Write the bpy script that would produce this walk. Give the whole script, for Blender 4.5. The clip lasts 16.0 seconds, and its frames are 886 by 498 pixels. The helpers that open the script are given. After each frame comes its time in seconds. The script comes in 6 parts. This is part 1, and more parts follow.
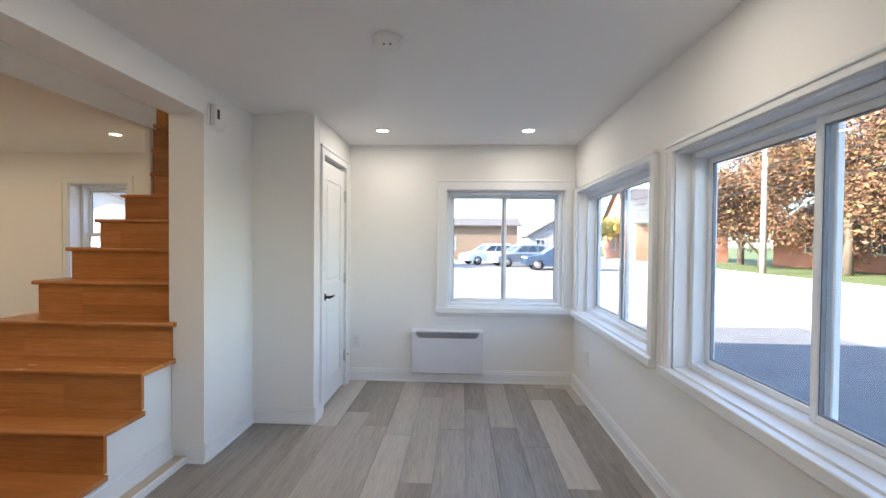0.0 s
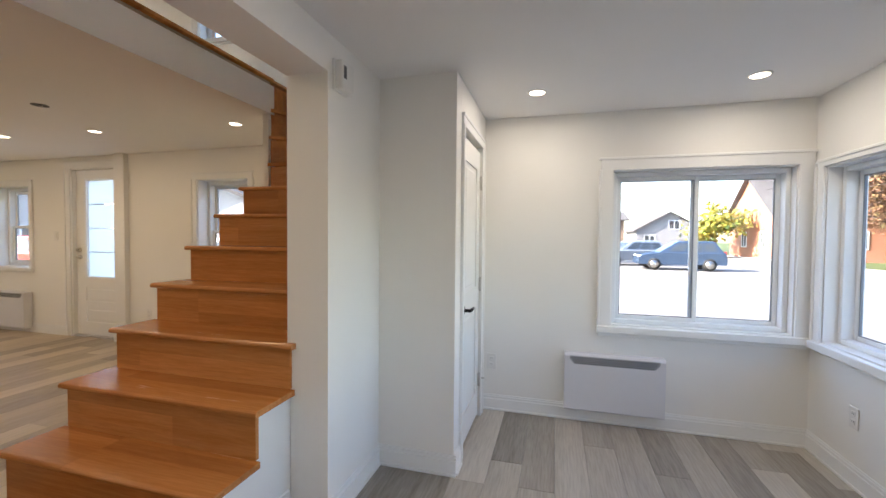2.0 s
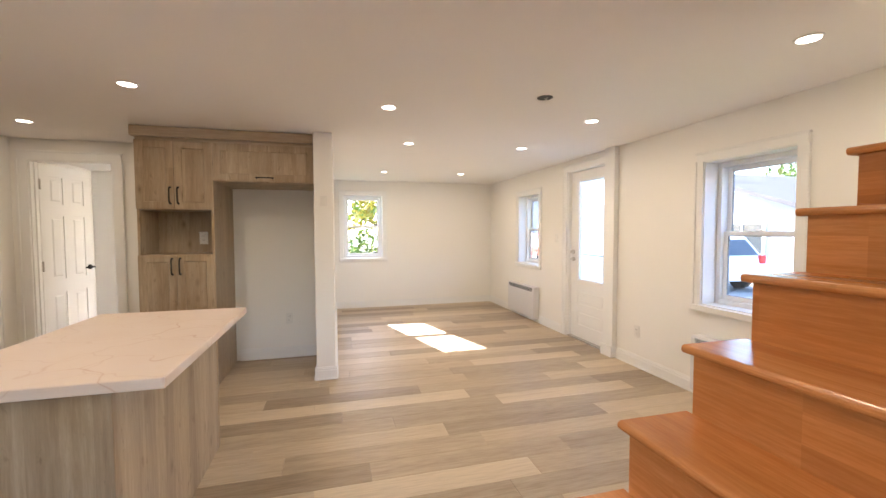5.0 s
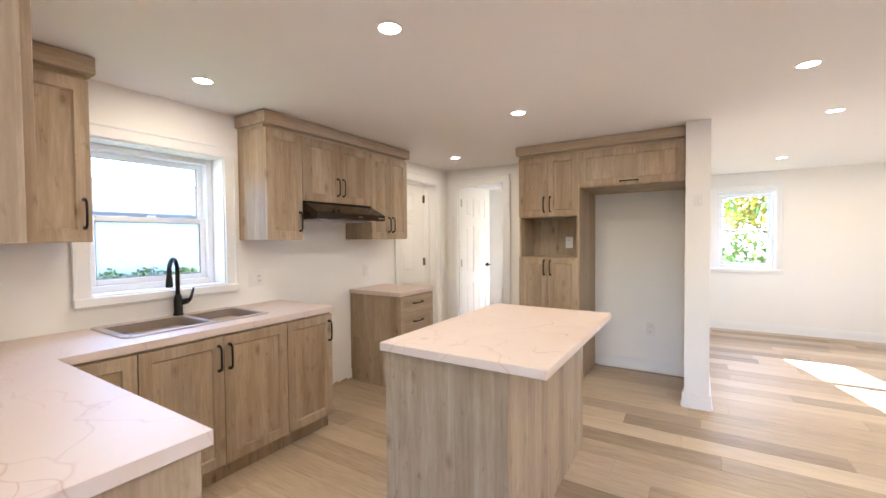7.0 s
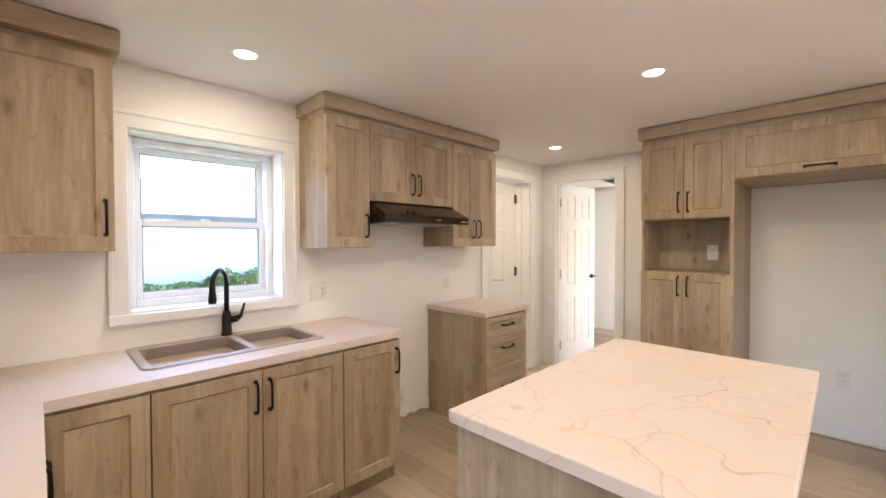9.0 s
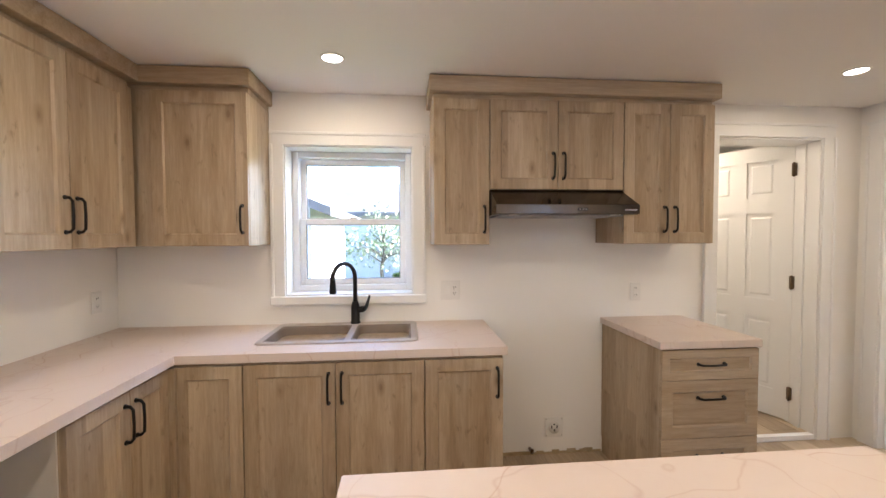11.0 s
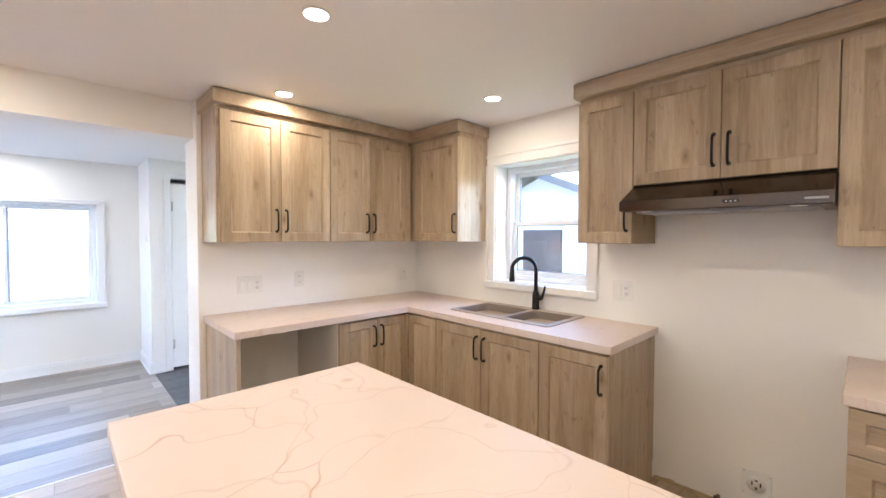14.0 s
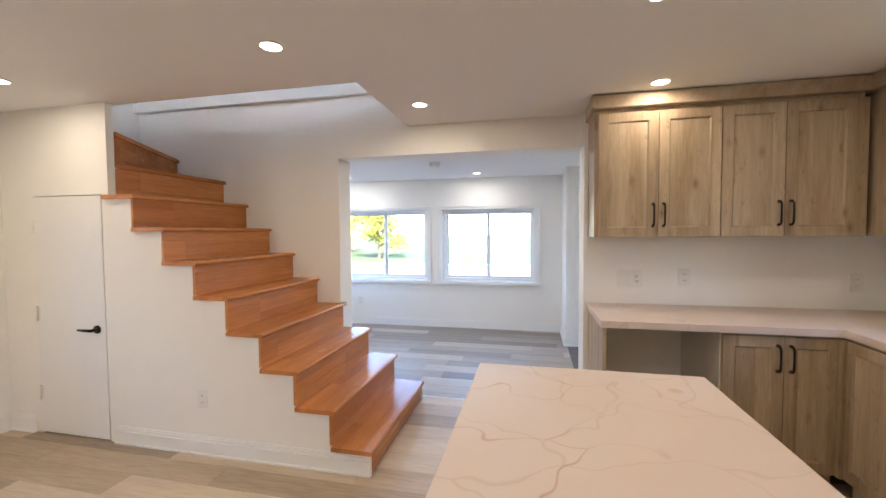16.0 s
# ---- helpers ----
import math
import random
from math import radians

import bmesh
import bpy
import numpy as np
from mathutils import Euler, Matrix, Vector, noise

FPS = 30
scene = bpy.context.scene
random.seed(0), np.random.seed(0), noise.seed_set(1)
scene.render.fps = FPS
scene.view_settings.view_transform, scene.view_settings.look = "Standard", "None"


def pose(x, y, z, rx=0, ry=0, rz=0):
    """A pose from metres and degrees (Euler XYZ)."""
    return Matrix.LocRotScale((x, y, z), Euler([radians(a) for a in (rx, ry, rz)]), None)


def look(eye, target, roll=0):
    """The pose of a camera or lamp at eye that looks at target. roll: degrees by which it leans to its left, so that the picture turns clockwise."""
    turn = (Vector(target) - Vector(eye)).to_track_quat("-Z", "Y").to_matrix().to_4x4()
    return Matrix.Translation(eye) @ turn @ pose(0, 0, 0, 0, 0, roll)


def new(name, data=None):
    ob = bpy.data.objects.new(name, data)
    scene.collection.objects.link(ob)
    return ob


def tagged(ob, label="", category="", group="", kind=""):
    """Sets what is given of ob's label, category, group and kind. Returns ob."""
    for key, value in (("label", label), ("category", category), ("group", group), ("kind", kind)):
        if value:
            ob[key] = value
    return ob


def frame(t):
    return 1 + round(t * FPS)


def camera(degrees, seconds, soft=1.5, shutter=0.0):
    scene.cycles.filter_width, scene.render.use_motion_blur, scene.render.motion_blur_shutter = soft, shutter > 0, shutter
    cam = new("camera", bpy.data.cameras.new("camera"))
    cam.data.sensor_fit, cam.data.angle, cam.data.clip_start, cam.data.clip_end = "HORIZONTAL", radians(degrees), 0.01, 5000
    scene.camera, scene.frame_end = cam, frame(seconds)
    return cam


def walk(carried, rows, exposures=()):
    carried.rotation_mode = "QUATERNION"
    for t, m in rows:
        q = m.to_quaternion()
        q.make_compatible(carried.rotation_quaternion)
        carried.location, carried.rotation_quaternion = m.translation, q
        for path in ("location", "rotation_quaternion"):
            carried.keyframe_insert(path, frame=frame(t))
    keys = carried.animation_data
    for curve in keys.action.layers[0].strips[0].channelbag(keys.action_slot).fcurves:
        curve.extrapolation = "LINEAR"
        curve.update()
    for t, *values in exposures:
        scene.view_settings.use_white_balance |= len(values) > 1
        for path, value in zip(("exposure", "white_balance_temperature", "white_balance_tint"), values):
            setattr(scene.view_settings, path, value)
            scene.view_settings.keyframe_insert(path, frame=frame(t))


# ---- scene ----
cam = camera(95.3, 16.0)
PATH = [
    (0, (0.094, 0.52, 1.267), (0.003, 2.518, 1.234), 0.5),
    (0.5, (0.041, 0.582, 1.273), (-0.047, 2.579, 1.229), 0.4),
    (1, (-0.064, 0.754, 1.263), (-0.255, 2.744, 1.218), 0.7),
    (1.5, (-0.225, 0.963, 1.278), (-0.478, 2.946, 1.223), 0.8),
    (2, (-0.431, 1.212, 1.277), (-0.965, 3.139, 1.219), 0.5),
    (2.5, (-0.656, 1.411, 1.281), (-1.563, 3.192, 1.203), 0.6),
    (3, (-0.9, 1.545, 1.298), (-2.018, 3.201, 1.223), 0.4),
    (3.2, (-0.992, 1.597, 1.3), (-2.2, 3.189, 1.219), 0.5),
    (5.3, (-1.73, 1.986, 1.353), (-3.716, 2.209, 1.273), -0.4),
    (5.5, (-1.757, 1.99, 1.347), (-3.756, 2.004, 1.275), -0.5),
    (6, (-1.792, 1.991, 1.348), (-3.742, 1.549, 1.29), -0.4),
    (6.5, (-1.777, 1.917, 1.35), (-3.614, 1.129, 1.293), -0.3),
    (7, (-1.78, 1.861, 1.343), (-3.473, 0.798, 1.29), -0.5),
    (7.5, (-1.814, 1.758, 1.323), (-3.36, 0.49, 1.276), -0.1),
    (8, (-1.894, 1.653, 1.357), (-3.348, 0.281, 1.303), -0.2),
    (8.2, (-1.943, 1.588, 1.366), (-3.398, 0.217, 1.309), 0.1),
    (10.3, (-3.024, 1.44, 1.387), (-3.882, -0.366, 1.327), -0.1),
    (10.5, (-3.096, 1.456, 1.42), (-3.743, -0.434, 1.33), -0.2),
    (11, (-3.33, 1.511, 1.391), (-3.511, -0.479, 1.323), -0.2),
    (11.5, (-3.593, 1.576, 1.393), (-3.479, -0.418, 1.332), -0.2),
    (12, (-3.862, 1.625, 1.402), (-3.376, -0.314, 1.339), -0.2),
    (12.5, (-4.106, 1.642, 1.399), (-3.35, -0.209, 1.336), -0.1),
    (13, (-4.318, 1.601, 1.381), (-3.362, -0.155, 1.349), -0.4),
    (13.5, (-4.475, 1.564, 1.396), (-3.266, -0.028, 1.333), 0.0),
    (14, (-4.596, 1.501, 1.373), (-3.151, 0.119, 1.314), 0.1),
    (14.5, (-4.637, 1.385, 1.372), (-2.967, 0.286, 1.305), -0.0),
    (15, (-4.651, 1.297, 1.373), (-2.747, 0.691, 1.297), -0.2),
    (15.5, (-4.698, 1.262, 1.354), (-2.702, 1.161, 1.282), -0.3),
    (16, (-4.735, 1.209, 1.375), (-2.785, 1.647, 1.294), -0.4),
]
walk(cam, [(t, look(eye, target, roll)) for t, eye, target, roll in PATH], [(0.0, 3.04, 6350, 12), (2.0, 2.98, 6650, 13), (3.0, 3.53, 6800, 13), (5.5, 3.91, 5750, 14), (6.0, 3.93, 5550, 13), (6.5, 4.18, 5400, 13), (8.0, 4.53, 5500, 13), (10.5, 4.16, 5750, 14), (11.0, 4.18, 5600, 14), (12.0, 4.03, 5350, 13), (13.0, 4.08, 5050, 12), (14.0, 4.48, 5450, 13), (14.5, 4.55, 5450, 13), (15.0, 4.38, 5700, 13), (16.0, 3.73, 5750, 13)])

# ---------------------------------------------------------------- light
SUN_WAY = Vector((1.0, 0.30, -0.61)).normalized()
world = bpy.data.worlds.new("sky")
scene.world = world
world.use_nodes = True
wn = world.node_tree.nodes
sky = wn.new("ShaderNodeTexSky")
sky.sky_type, sky.sun_disc, sky.ozone_density = "NISHITA", False, 2.5
sky.sun_elevation, sky.sun_rotation = radians(31), math.atan2(-SUN_WAY.x, -SUN_WAY.y)
world.node_tree.links.new(sky.outputs[0], wn["Background"].inputs[0])
wn["Background"].inputs[1].default_value = 0.15
sun = new("sun", bpy.data.lights.new("sun", "SUN"))
sun.data.energy, sun.data.angle, sun.data.color = 4.0, radians(0.5), (1.0, 0.93, 0.83)
sun.matrix_basis = look((-30, -9, 19), Vector((-30, -9, 19)) + SUN_WAY)

LAMP_WATTS = 0.40
LAMP_COLOR = (1.0, 0.775, 0.50)
MAIN_LAMPS = [(-4.51, 0.785), (-4.575, 2.345), (-5.71, 2.69), (-5.66, 3.90), (-5.636, -0.39), (-7.74, 2.68), (-7.68, 3.855),
              (-4.54, 3.97), (-3.12, 0.765), (-2.99, -0.455), (-2.175, 0.503), (-2.11, 1.95), (-3.08, 2.375), (-3.07, 4.08)]
LAMP_SHARE = {(-2.99, -0.455): 0.65, (-2.175, 0.503): 0.58, (-4.51, 0.785): 1.1, (-3.12, 0.765): 0.85, (-5.636, -0.39): 0.8}
SUN_LAMPS = [(-0.55, 3.77), (0.62, 3.79), (-0.60, 1.93), (0.66, 1.95)]

# ---------------------------------------------------------------- helpers
Z = Vector((0, 0, 1))


class Fr:
    """A plane frame: u along the wall, v up, n out of the wall."""

    def __init__(self, o, u, n):
        self.o, self.u, self.n = Vector(o), Vector(u), Vector(n)

    def p(self, u, v, n):
        return self.o + self.u * u + Z * v + self.n * n


WORLD = Fr((0, 0, 0), (1, 0, 0), (0, 1, 0))


def box(bm, fr, u0, u1, v0, v1, n0, n1, bev=0.0):
    vs = [bm.verts.new(fr.p(u, v, n)) for n in (n0, n1) for v in (v0, v1) for u in (u0, u1)]
    fs = [bm.faces.new([vs[i] for i in q]) for q in ((0, 1, 3, 2), (4, 6, 7, 5), (0, 4, 5, 1), (2, 3, 7, 6), (0, 2, 6, 4), (1, 5, 7, 3))]
    bmesh.ops.recalc_face_normals(bm, faces=fs)
    if bev:
        es = list({e for f in fs for e in f.edges})
        bmesh.ops.bevel(bm, geom=es, offset=bev, segments=1, affect="EDGES")


def wbox(bm, x0, x1, y0, y1, z0, z1, bev=0.0):
    box(bm, WORLD, x0, x1, z0, z1, y0, y1, bev)


def loft(bm, rings, cap=True):
    """Skin a list of closed rings of points."""
    rows = [[bm.verts.new(p) for p in r] for r in rings]
    fs = []
    for a, b in zip(rows, rows[1:]):
        for i in range(len(a)):
            j = (i + 1) % len(a)
            fs.append(bm.faces.new((a[i], a[j], b[j], b[i])))
    if cap:
        fs += [bm.faces.new(rows[0][::-1]), bm.faces.new(rows[-1])]
    bmesh.ops.recalc_face_normals(bm, faces=fs)
    return fs


def tube(bm, pts, radii, seg=12):
    pts = [Vector(p) for p in pts]
    if not hasattr(radii, "__len__"):
        radii = [radii] * len(pts)
    rings = []
    side = None
    for i, p in enumerate(pts):
        d = (pts[min(i + 1, len(pts) - 1)] - pts[max(i - 1, 0)]).normalized()
        if side is None:
            side = d.orthogonal().normalized()
        side = (side - d * side.dot(d)).normalized()
        up = d.cross(side)
        rings.append([p + (side * math.cos(a) + up * math.sin(a)) * radii[i] for a in [2 * math.pi * k / seg for k in range(seg)]])
    for f in loft(bm, rings):
        f.smooth = True


def disc_ring(c, r, z, n=24):
    return [Vector((c[0] + r * math.cos(2 * math.pi * k / n), c[1] + r * math.sin(2 * math.pi * k / n), z)) for k in range(n)]


def mesh_of(bm, name, material):
    me = bpy.data.meshes.new(name)
    bm.to_mesh(me)
    bm.free()
    if material:
        me.materials.append(material)
    return me


def solid(name, bm, material, label="", category="", kind="structure", group=""):
    return tagged(new(name, mesh_of(bm, name, material)), label, category, group, kind)


def thing(name, at, label, category, group="", kind=""):
    e = new(name)
    e.empty_display_size = 0.1
    e.matrix_basis = Matrix.Translation(at)
    return tagged(e, label, category, group, kind)


def part(name, bm, material, parent, label=""):
    ob = new(name, mesh_of(bm, name, material))
    ob.parent = parent
    if parent.parent is None:
        ob.matrix_parent_inverse = parent.matrix_basis.inverted()
    return tagged(ob, label)


def bx(name, parent, material, fr, *a, label="", bev=0.0):
    bm = bmesh.new()
    box(bm, fr, *a, bev)
    return part(name, bm, material, parent, label)


# ---------------------------------------------------------------- materials
class Mat:
    def __init__(self, name, rough=0.5, metal=0.0, spec=0.5):
        self.m = bpy.data.materials.new(name)
        self.m.use_nodes = True
        self.t = self.m.node_tree
        self.b = self.t.nodes["Principled BSDF"]
        self.b.inputs["Roughness"].default_value = rough
        self.b.inputs["Metallic"].default_value = metal
        self.b.inputs["Specular IOR Level"].default_value = spec
        self.tc = None

    def n(self, kind, **kw):
        nd = self.t.nodes.new("ShaderNode" + kind)
        for k, v in kw.items():
            nd.inputs[k].default_value = v
        return nd

    def l(self, a, b):
        self.t.links.new(a, b)

    def coords(self, scale=(1, 1, 1), shift=None):
        tc = self.n("TexCoord")
        mp = self.n("Mapping")
        mp.inputs["Scale"].default_value = scale
        if shift is not None:
            ad = self.t.nodes.new("ShaderNodeVectorMath")
            self.l(tc.outputs["Object"], ad.inputs[0])
            self.l(shift, ad.inputs[1])
            self.l(ad.outputs[0], mp.inputs["Vector"])
        else:
            self.l(tc.outputs["Object"], mp.inputs["Vector"])
        return mp.outputs[0]

    def noise(self, co, scale, detail=4.0, rough=0.55, dist=0.0):
        nd = self.n("TexNoise", Scale=scale, Detail=detail, Roughness=rough, Distortion=dist)
        self.l(co, nd.inputs["Vector"])
        return nd.outputs["Fac"]

    def ramp(self, fac, stops):
        nd = self.t.nodes.new("ShaderNodeValToRGB")
        el = nd.color_ramp.elements
        while len(el) < len(stops):
            el.new(0.5)
        for e, (p, c) in zip(el, stops):
            e.position, e.color = p, (*c, 1)
        self.l(fac, nd.inputs[0])
        return nd.outputs[0]

    def mix(self, fac, a, b, mode="MIX"):
        nd = self.t.nodes.new("ShaderNodeMix")
        nd.data_type, nd.blend_type = "RGBA", mode
        for sock, v in ((nd.inputs[0], fac), (nd.inputs[6], a), (nd.inputs[7], b)):
            if isinstance(v, bpy.types.NodeSocket):
                self.l(v, sock)
            else:
                sock.default_value = v if isinstance(v, float) else (*v, 1)
        return nd.outputs[2]

    def base(self, sock):
        if isinstance(sock, bpy.types.NodeSocket):
            self.l(sock, self.b.inputs["Base Color"])
        else:
            self.b.inputs["Base Color"].default_value = (*sock, 1)

    def rough(self, fac, lo, hi):
        nd = self.n("MapRange")
        nd.inputs["To Min"].default_value, nd.inputs["To Max"].default_value = lo, hi
        self.l(fac, nd.inputs["Value"])
        self.l(nd.outputs[0], self.b.inputs["Roughness"])

    def bump(self, h, strength=0.1, dist=0.002):
        nd = self.n("Bump", Strength=strength, Distance=dist)
        self.l(h, nd.inputs["Height"])
        self.l(nd.outputs[0], self.b.inputs["Normal"])


def paint(name, color, rough=0.55, bump=0.06, spec=0.35):
    m = Mat(name, rough, 0, spec)
    co = m.coords()
    big, fine = m.noise(co, 1.3, 3), m.noise(co, 260, 2)
    c2 = tuple(c * 0.965 for c in color)
    m.base(m.mix(big, color, c2))
    m.rough(m.noise(co, 6, 3), rough - 0.06, rough + 0.08)
    m.bump(fine, bump, 0.001)
    return m.m


def plain(name, color, rough=0.5, metal=0.0, spec=0.5, vary=0.12):
    m = Mat(name, rough, metal, spec)
    co = m.coords()
    f = m.noise(co, 18, 4)
    m.base(m.mix(f, tuple(c * (1 - vary) for c in color), tuple(min(1, c * (1 + vary)) for c in color)))
    m.rough(m.noise(co, 40, 3), max(0.03, rough - 0.08), min(1, rough + 0.08))
    return m.m


def oak(name, stops, scale, rough=0.5, knots=True, bump=0.12, boards=None, vary=0.0):
    """Wood with the grain along the axis whose scale is small."""
    m = Mat(name, rough, 0, 0.4)
    inf = m.n("ObjectInfo")
    mul = m.t.nodes.new("ShaderNodeVectorMath")
    mul.operation = "SCALE"
    comb = m.n("CombineXYZ")
    for s in comb.inputs:
        m.l(inf.outputs["Random"], s)
    m.l(comb.outputs[0], mul.inputs[0])
    mul.inputs["Scale"].default_value = 37.0
    co = m.coords(scale, mul.outputs[0])
    grain = m.noise(co, 9.0, 6, 0.62, 0.6)
    fine = m.noise(co, 55.0, 5, 0.7)
    broad = m.noise(co, 2.2, 3, 0.5, 0.8)
    c = m.ramp(grain, stops)
    c = m.mix(0.30, c, m.ramp(fine, [(0.40, tuple(x * 0.55 for x in stops[0][1])), (0.65, stops[-1][1])]))
    c = m.mix(0.35, c, m.ramp(broad, [(0.35, stops[0][1]), (0.65, stops[-1][1])]))
    if boards:
        tc = m.n("TexCoord")
        sn = m.t.nodes.new("ShaderNodeVectorMath")
        sn.operation = "SNAP"
        sn.inputs[1].default_value = boards
        ad = m.t.nodes.new("ShaderNodeVectorMath")
        m.l(tc.outputs["Object"], ad.inputs[0])
        m.l(mul.outputs[0], ad.inputs[1])
        m.l(ad.outputs[0], sn.inputs[0])
        wn = m.t.nodes.new("ShaderNodeTexWhiteNoise")
        m.l(sn.outputs[0], wn.inputs["Vector"])
        c = m.mix(0.85, c, m.mix(1.0, c, m.ramp(wn.outputs["Value"], [(0.0, (0.84, 0.82, 0.80)), (0.5, (0.98, 0.98, 0.97)), (1.0, (1.10, 1.10, 1.09))]), "MULTIPLY"))
    if knots:
        vo = m.t.nodes.new("ShaderNodeTexVoronoi")
        co2 = m.coords(tuple(0.45 + 0.55 * (s / max(scale)) for s in scale), mul.outputs[0])
        vo.inputs["Scale"].default_value = 8.0
        m.l(co2, vo.inputs["Vector"])
        k = m.ramp(vo.outputs["Distance"], [(0.05, (0.95, 0.95, 0.95)), (0.09, (0.55, 0.55, 0.55)), (0.20, (0, 0, 0))])
        dark = tuple(x * 0.5 for x in stops[0][1])
        c = m.mix(k, c, m.mix(grain, dark, stops[0][1]))
        fleck = m.noise(m.coords(tuple(0.35 + 0.65 * (q / max(scale)) for q in scale), mul.outputs[0]), 30, 3, 0.6, 0.4)
        c = m.mix(m.ramp(fleck, [(0.62, (0, 0, 0)), (0.72, (0.5, 0.5, 0.5))]), c, tuple(x * 0.62 for x in stops[0][1]))
    if vary:
        c = m.mix(vary, c, m.mix(1.0, c, m.ramp(inf.outputs["Random"], [(0.0, (0.74, 0.66, 0.60)), (0.5, (1.0, 1.0, 1.0)), (1.0, (1.22, 1.36, 1.6))]), "MULTIPLY"))
    m.base(c)
    m.rough(grain, rough - 0.08, rough + 0.12)
    m.bump(fine, bump, 0.0015)
    return m.m


WALL = paint("wall_paint", (0.86, 0.845, 0.81), 0.6)
CEIL = paint("ceiling_paint", (0.87, 0.855, 0.84), 0.8, 0.1)
TRIM = paint("trim_paint", (0.84, 0.84, 0.83), 0.35, 0.02, 0.5)
DOORP = paint("door_paint", (0.83, 0.83, 0.82), 0.4, 0.05, 0.5)
VINYL = plain("white_vinyl", (0.82, 0.84, 0.86), 0.35, 0, 0.5, 0.03)
ENAMEL = plain("white_enamel", (0.70, 0.70, 0.73), 0.35, 0, 0.5, 0.02)
PLASTIC = plain("white_plastic", (0.78, 0.77, 0.74), 0.4, 0, 0.5, 0.03)
SLOT = plain("dark_slot", (0.05, 0.05, 0.055), 0.6)
GRILLE = plain("grey_grille", (0.36, 0.37, 0.40), 0.5, 0.2)
BLACK = plain("black_metal", (0.018, 0.017, 0.017), 0.38, 0.7)
BRONZE = plain("bronze_metal", (0.16, 0.11, 0.07), 0.35, 0.9)
STEEL = plain("brushed_steel", (0.55, 0.53, 0.50), 0.3, 1.0)
HOODM = plain("black_stainless", (0.050, 0.036, 0.030), 0.14, 0.9, 0.5, 0.03)
HOODLIP = plain("dark_stainless", (0.13, 0.11, 0.10), 0.16, 1.0, 0.5, 0.02)
# one composite in two tones: rim lightened for window sheen, bowls darkened for shade
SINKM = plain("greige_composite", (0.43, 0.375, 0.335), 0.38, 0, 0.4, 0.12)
SINK_SHADE = plain("greige_bowl_shade", (0.20, 0.16, 0.13), 0.5, 0, 0.4, 0.12)
GASKET = plain("grey_gasket", (0.22, 0.23, 0.25), 0.6)
RAWEDGE = plain("raw_plaster_edge", (0.42, 0.33, 0.20), 0.9, 0, 0.2, 0.5)
OAKS = [(0.31, (0.290, 0.205, 0.122)), (0.47, (0.430, 0.328, 0.215)), (0.68, (0.535, 0.435, 0.315))]
OAK_V = oak("cabinet_oak_upright", OAKS, (1.6, 1.6, 0.13), 0.40, boards=(0.093, 0.093, 9.0))
OAK_X = oak("cabinet_oak_along_x", OAKS, (0.13, 1.6, 1.6), knots=False)
OAK_Y = oak("cabinet_oak_along_y", OAKS, (1.6, 0.13, 1.6), knots=False)
CARCASE = paint("cabinet_inside", (0.62, 0.58, 0.52), 0.5)
MAPLES = [(0.25, (0.42, 0.145, 0.034)), (0.5, (0.56, 0.22, 0.062)), (0.75, (0.65, 0.30, 0.105))]
STAIR_WOOD = oak("stair_maple", MAPLES, (0.12, 1.7, 1.7), 0.22, False, 0.03, (0.9, 0.078, 0.078), 0.6)


def plank_mat(name, warm=1.0, light=1.0, spread=1.0):
    def tint(c):
        g = (c[0] + c[1] + c[2]) / 3
        lift = (g / 0.38) ** (spread - 1)
        return tuple(light * lift * (g + (x - g) * warm) for x in c)

    m = Mat(name, 0.42, 0, 0.45)
    inf = m.n("ObjectInfo")
    comb = m.n("CombineXYZ")
    for s in comb.inputs:
        m.l(inf.outputs["Random"], s)
    mul = m.t.nodes.new("ShaderNodeVectorMath")
    mul.operation = "SCALE"
    mul.inputs["Scale"].default_value = 53.0
    m.l(comb.outputs[0], mul.inputs[0])
    co = m.coords((1.5, 0.10, 1.0), mul.outputs[0])
    grain, fine, broad = m.noise(co, 9, 6, 0.65, 0.7), m.noise(co, 70, 3), m.noise(co, 2.5, 3, 0.5, 1.0)
    tone = m.ramp(inf.outputs["Random"], [(0.0, tint((0.22, 0.16, 0.105))), (0.22, tint((0.36, 0.285, 0.20))), (0.55, tint((0.48, 0.385, 0.275))), (0.85, tint((0.58, 0.49, 0.37))), (1.0, tint((0.64, 0.56, 0.445)))])
    c = m.mix(0.30, tone, m.ramp(grain, [(0.3, tint((0.26, 0.195, 0.135))), (0.55, tint((0.48, 0.395, 0.295))), (0.8, tint((0.62, 0.545, 0.44)))]))
    c = m.mix(0.16, c, m.ramp(broad, [(0.35, tint((0.25, 0.20, 0.15))), (0.65, tint((0.55, 0.48, 0.40)))]))
    c = m.mix(0.15, c, m.ramp(fine, [(0.35, tint((0.14, 0.10, 0.07))), (0.6, tint((0.55, 0.48, 0.38)))]))
    m.base(c)
    m.rough(grain, 0.30, 0.50)
    m.bump(fine, 0.08, 0.001)
    return m.m


PLANK = plank_mat("vinyl_plank", 1.2, 1.0, 1.35)
PLANK_GREY = plank_mat("grey_vinyl_plank", 0.55, 0.88, 1.7)


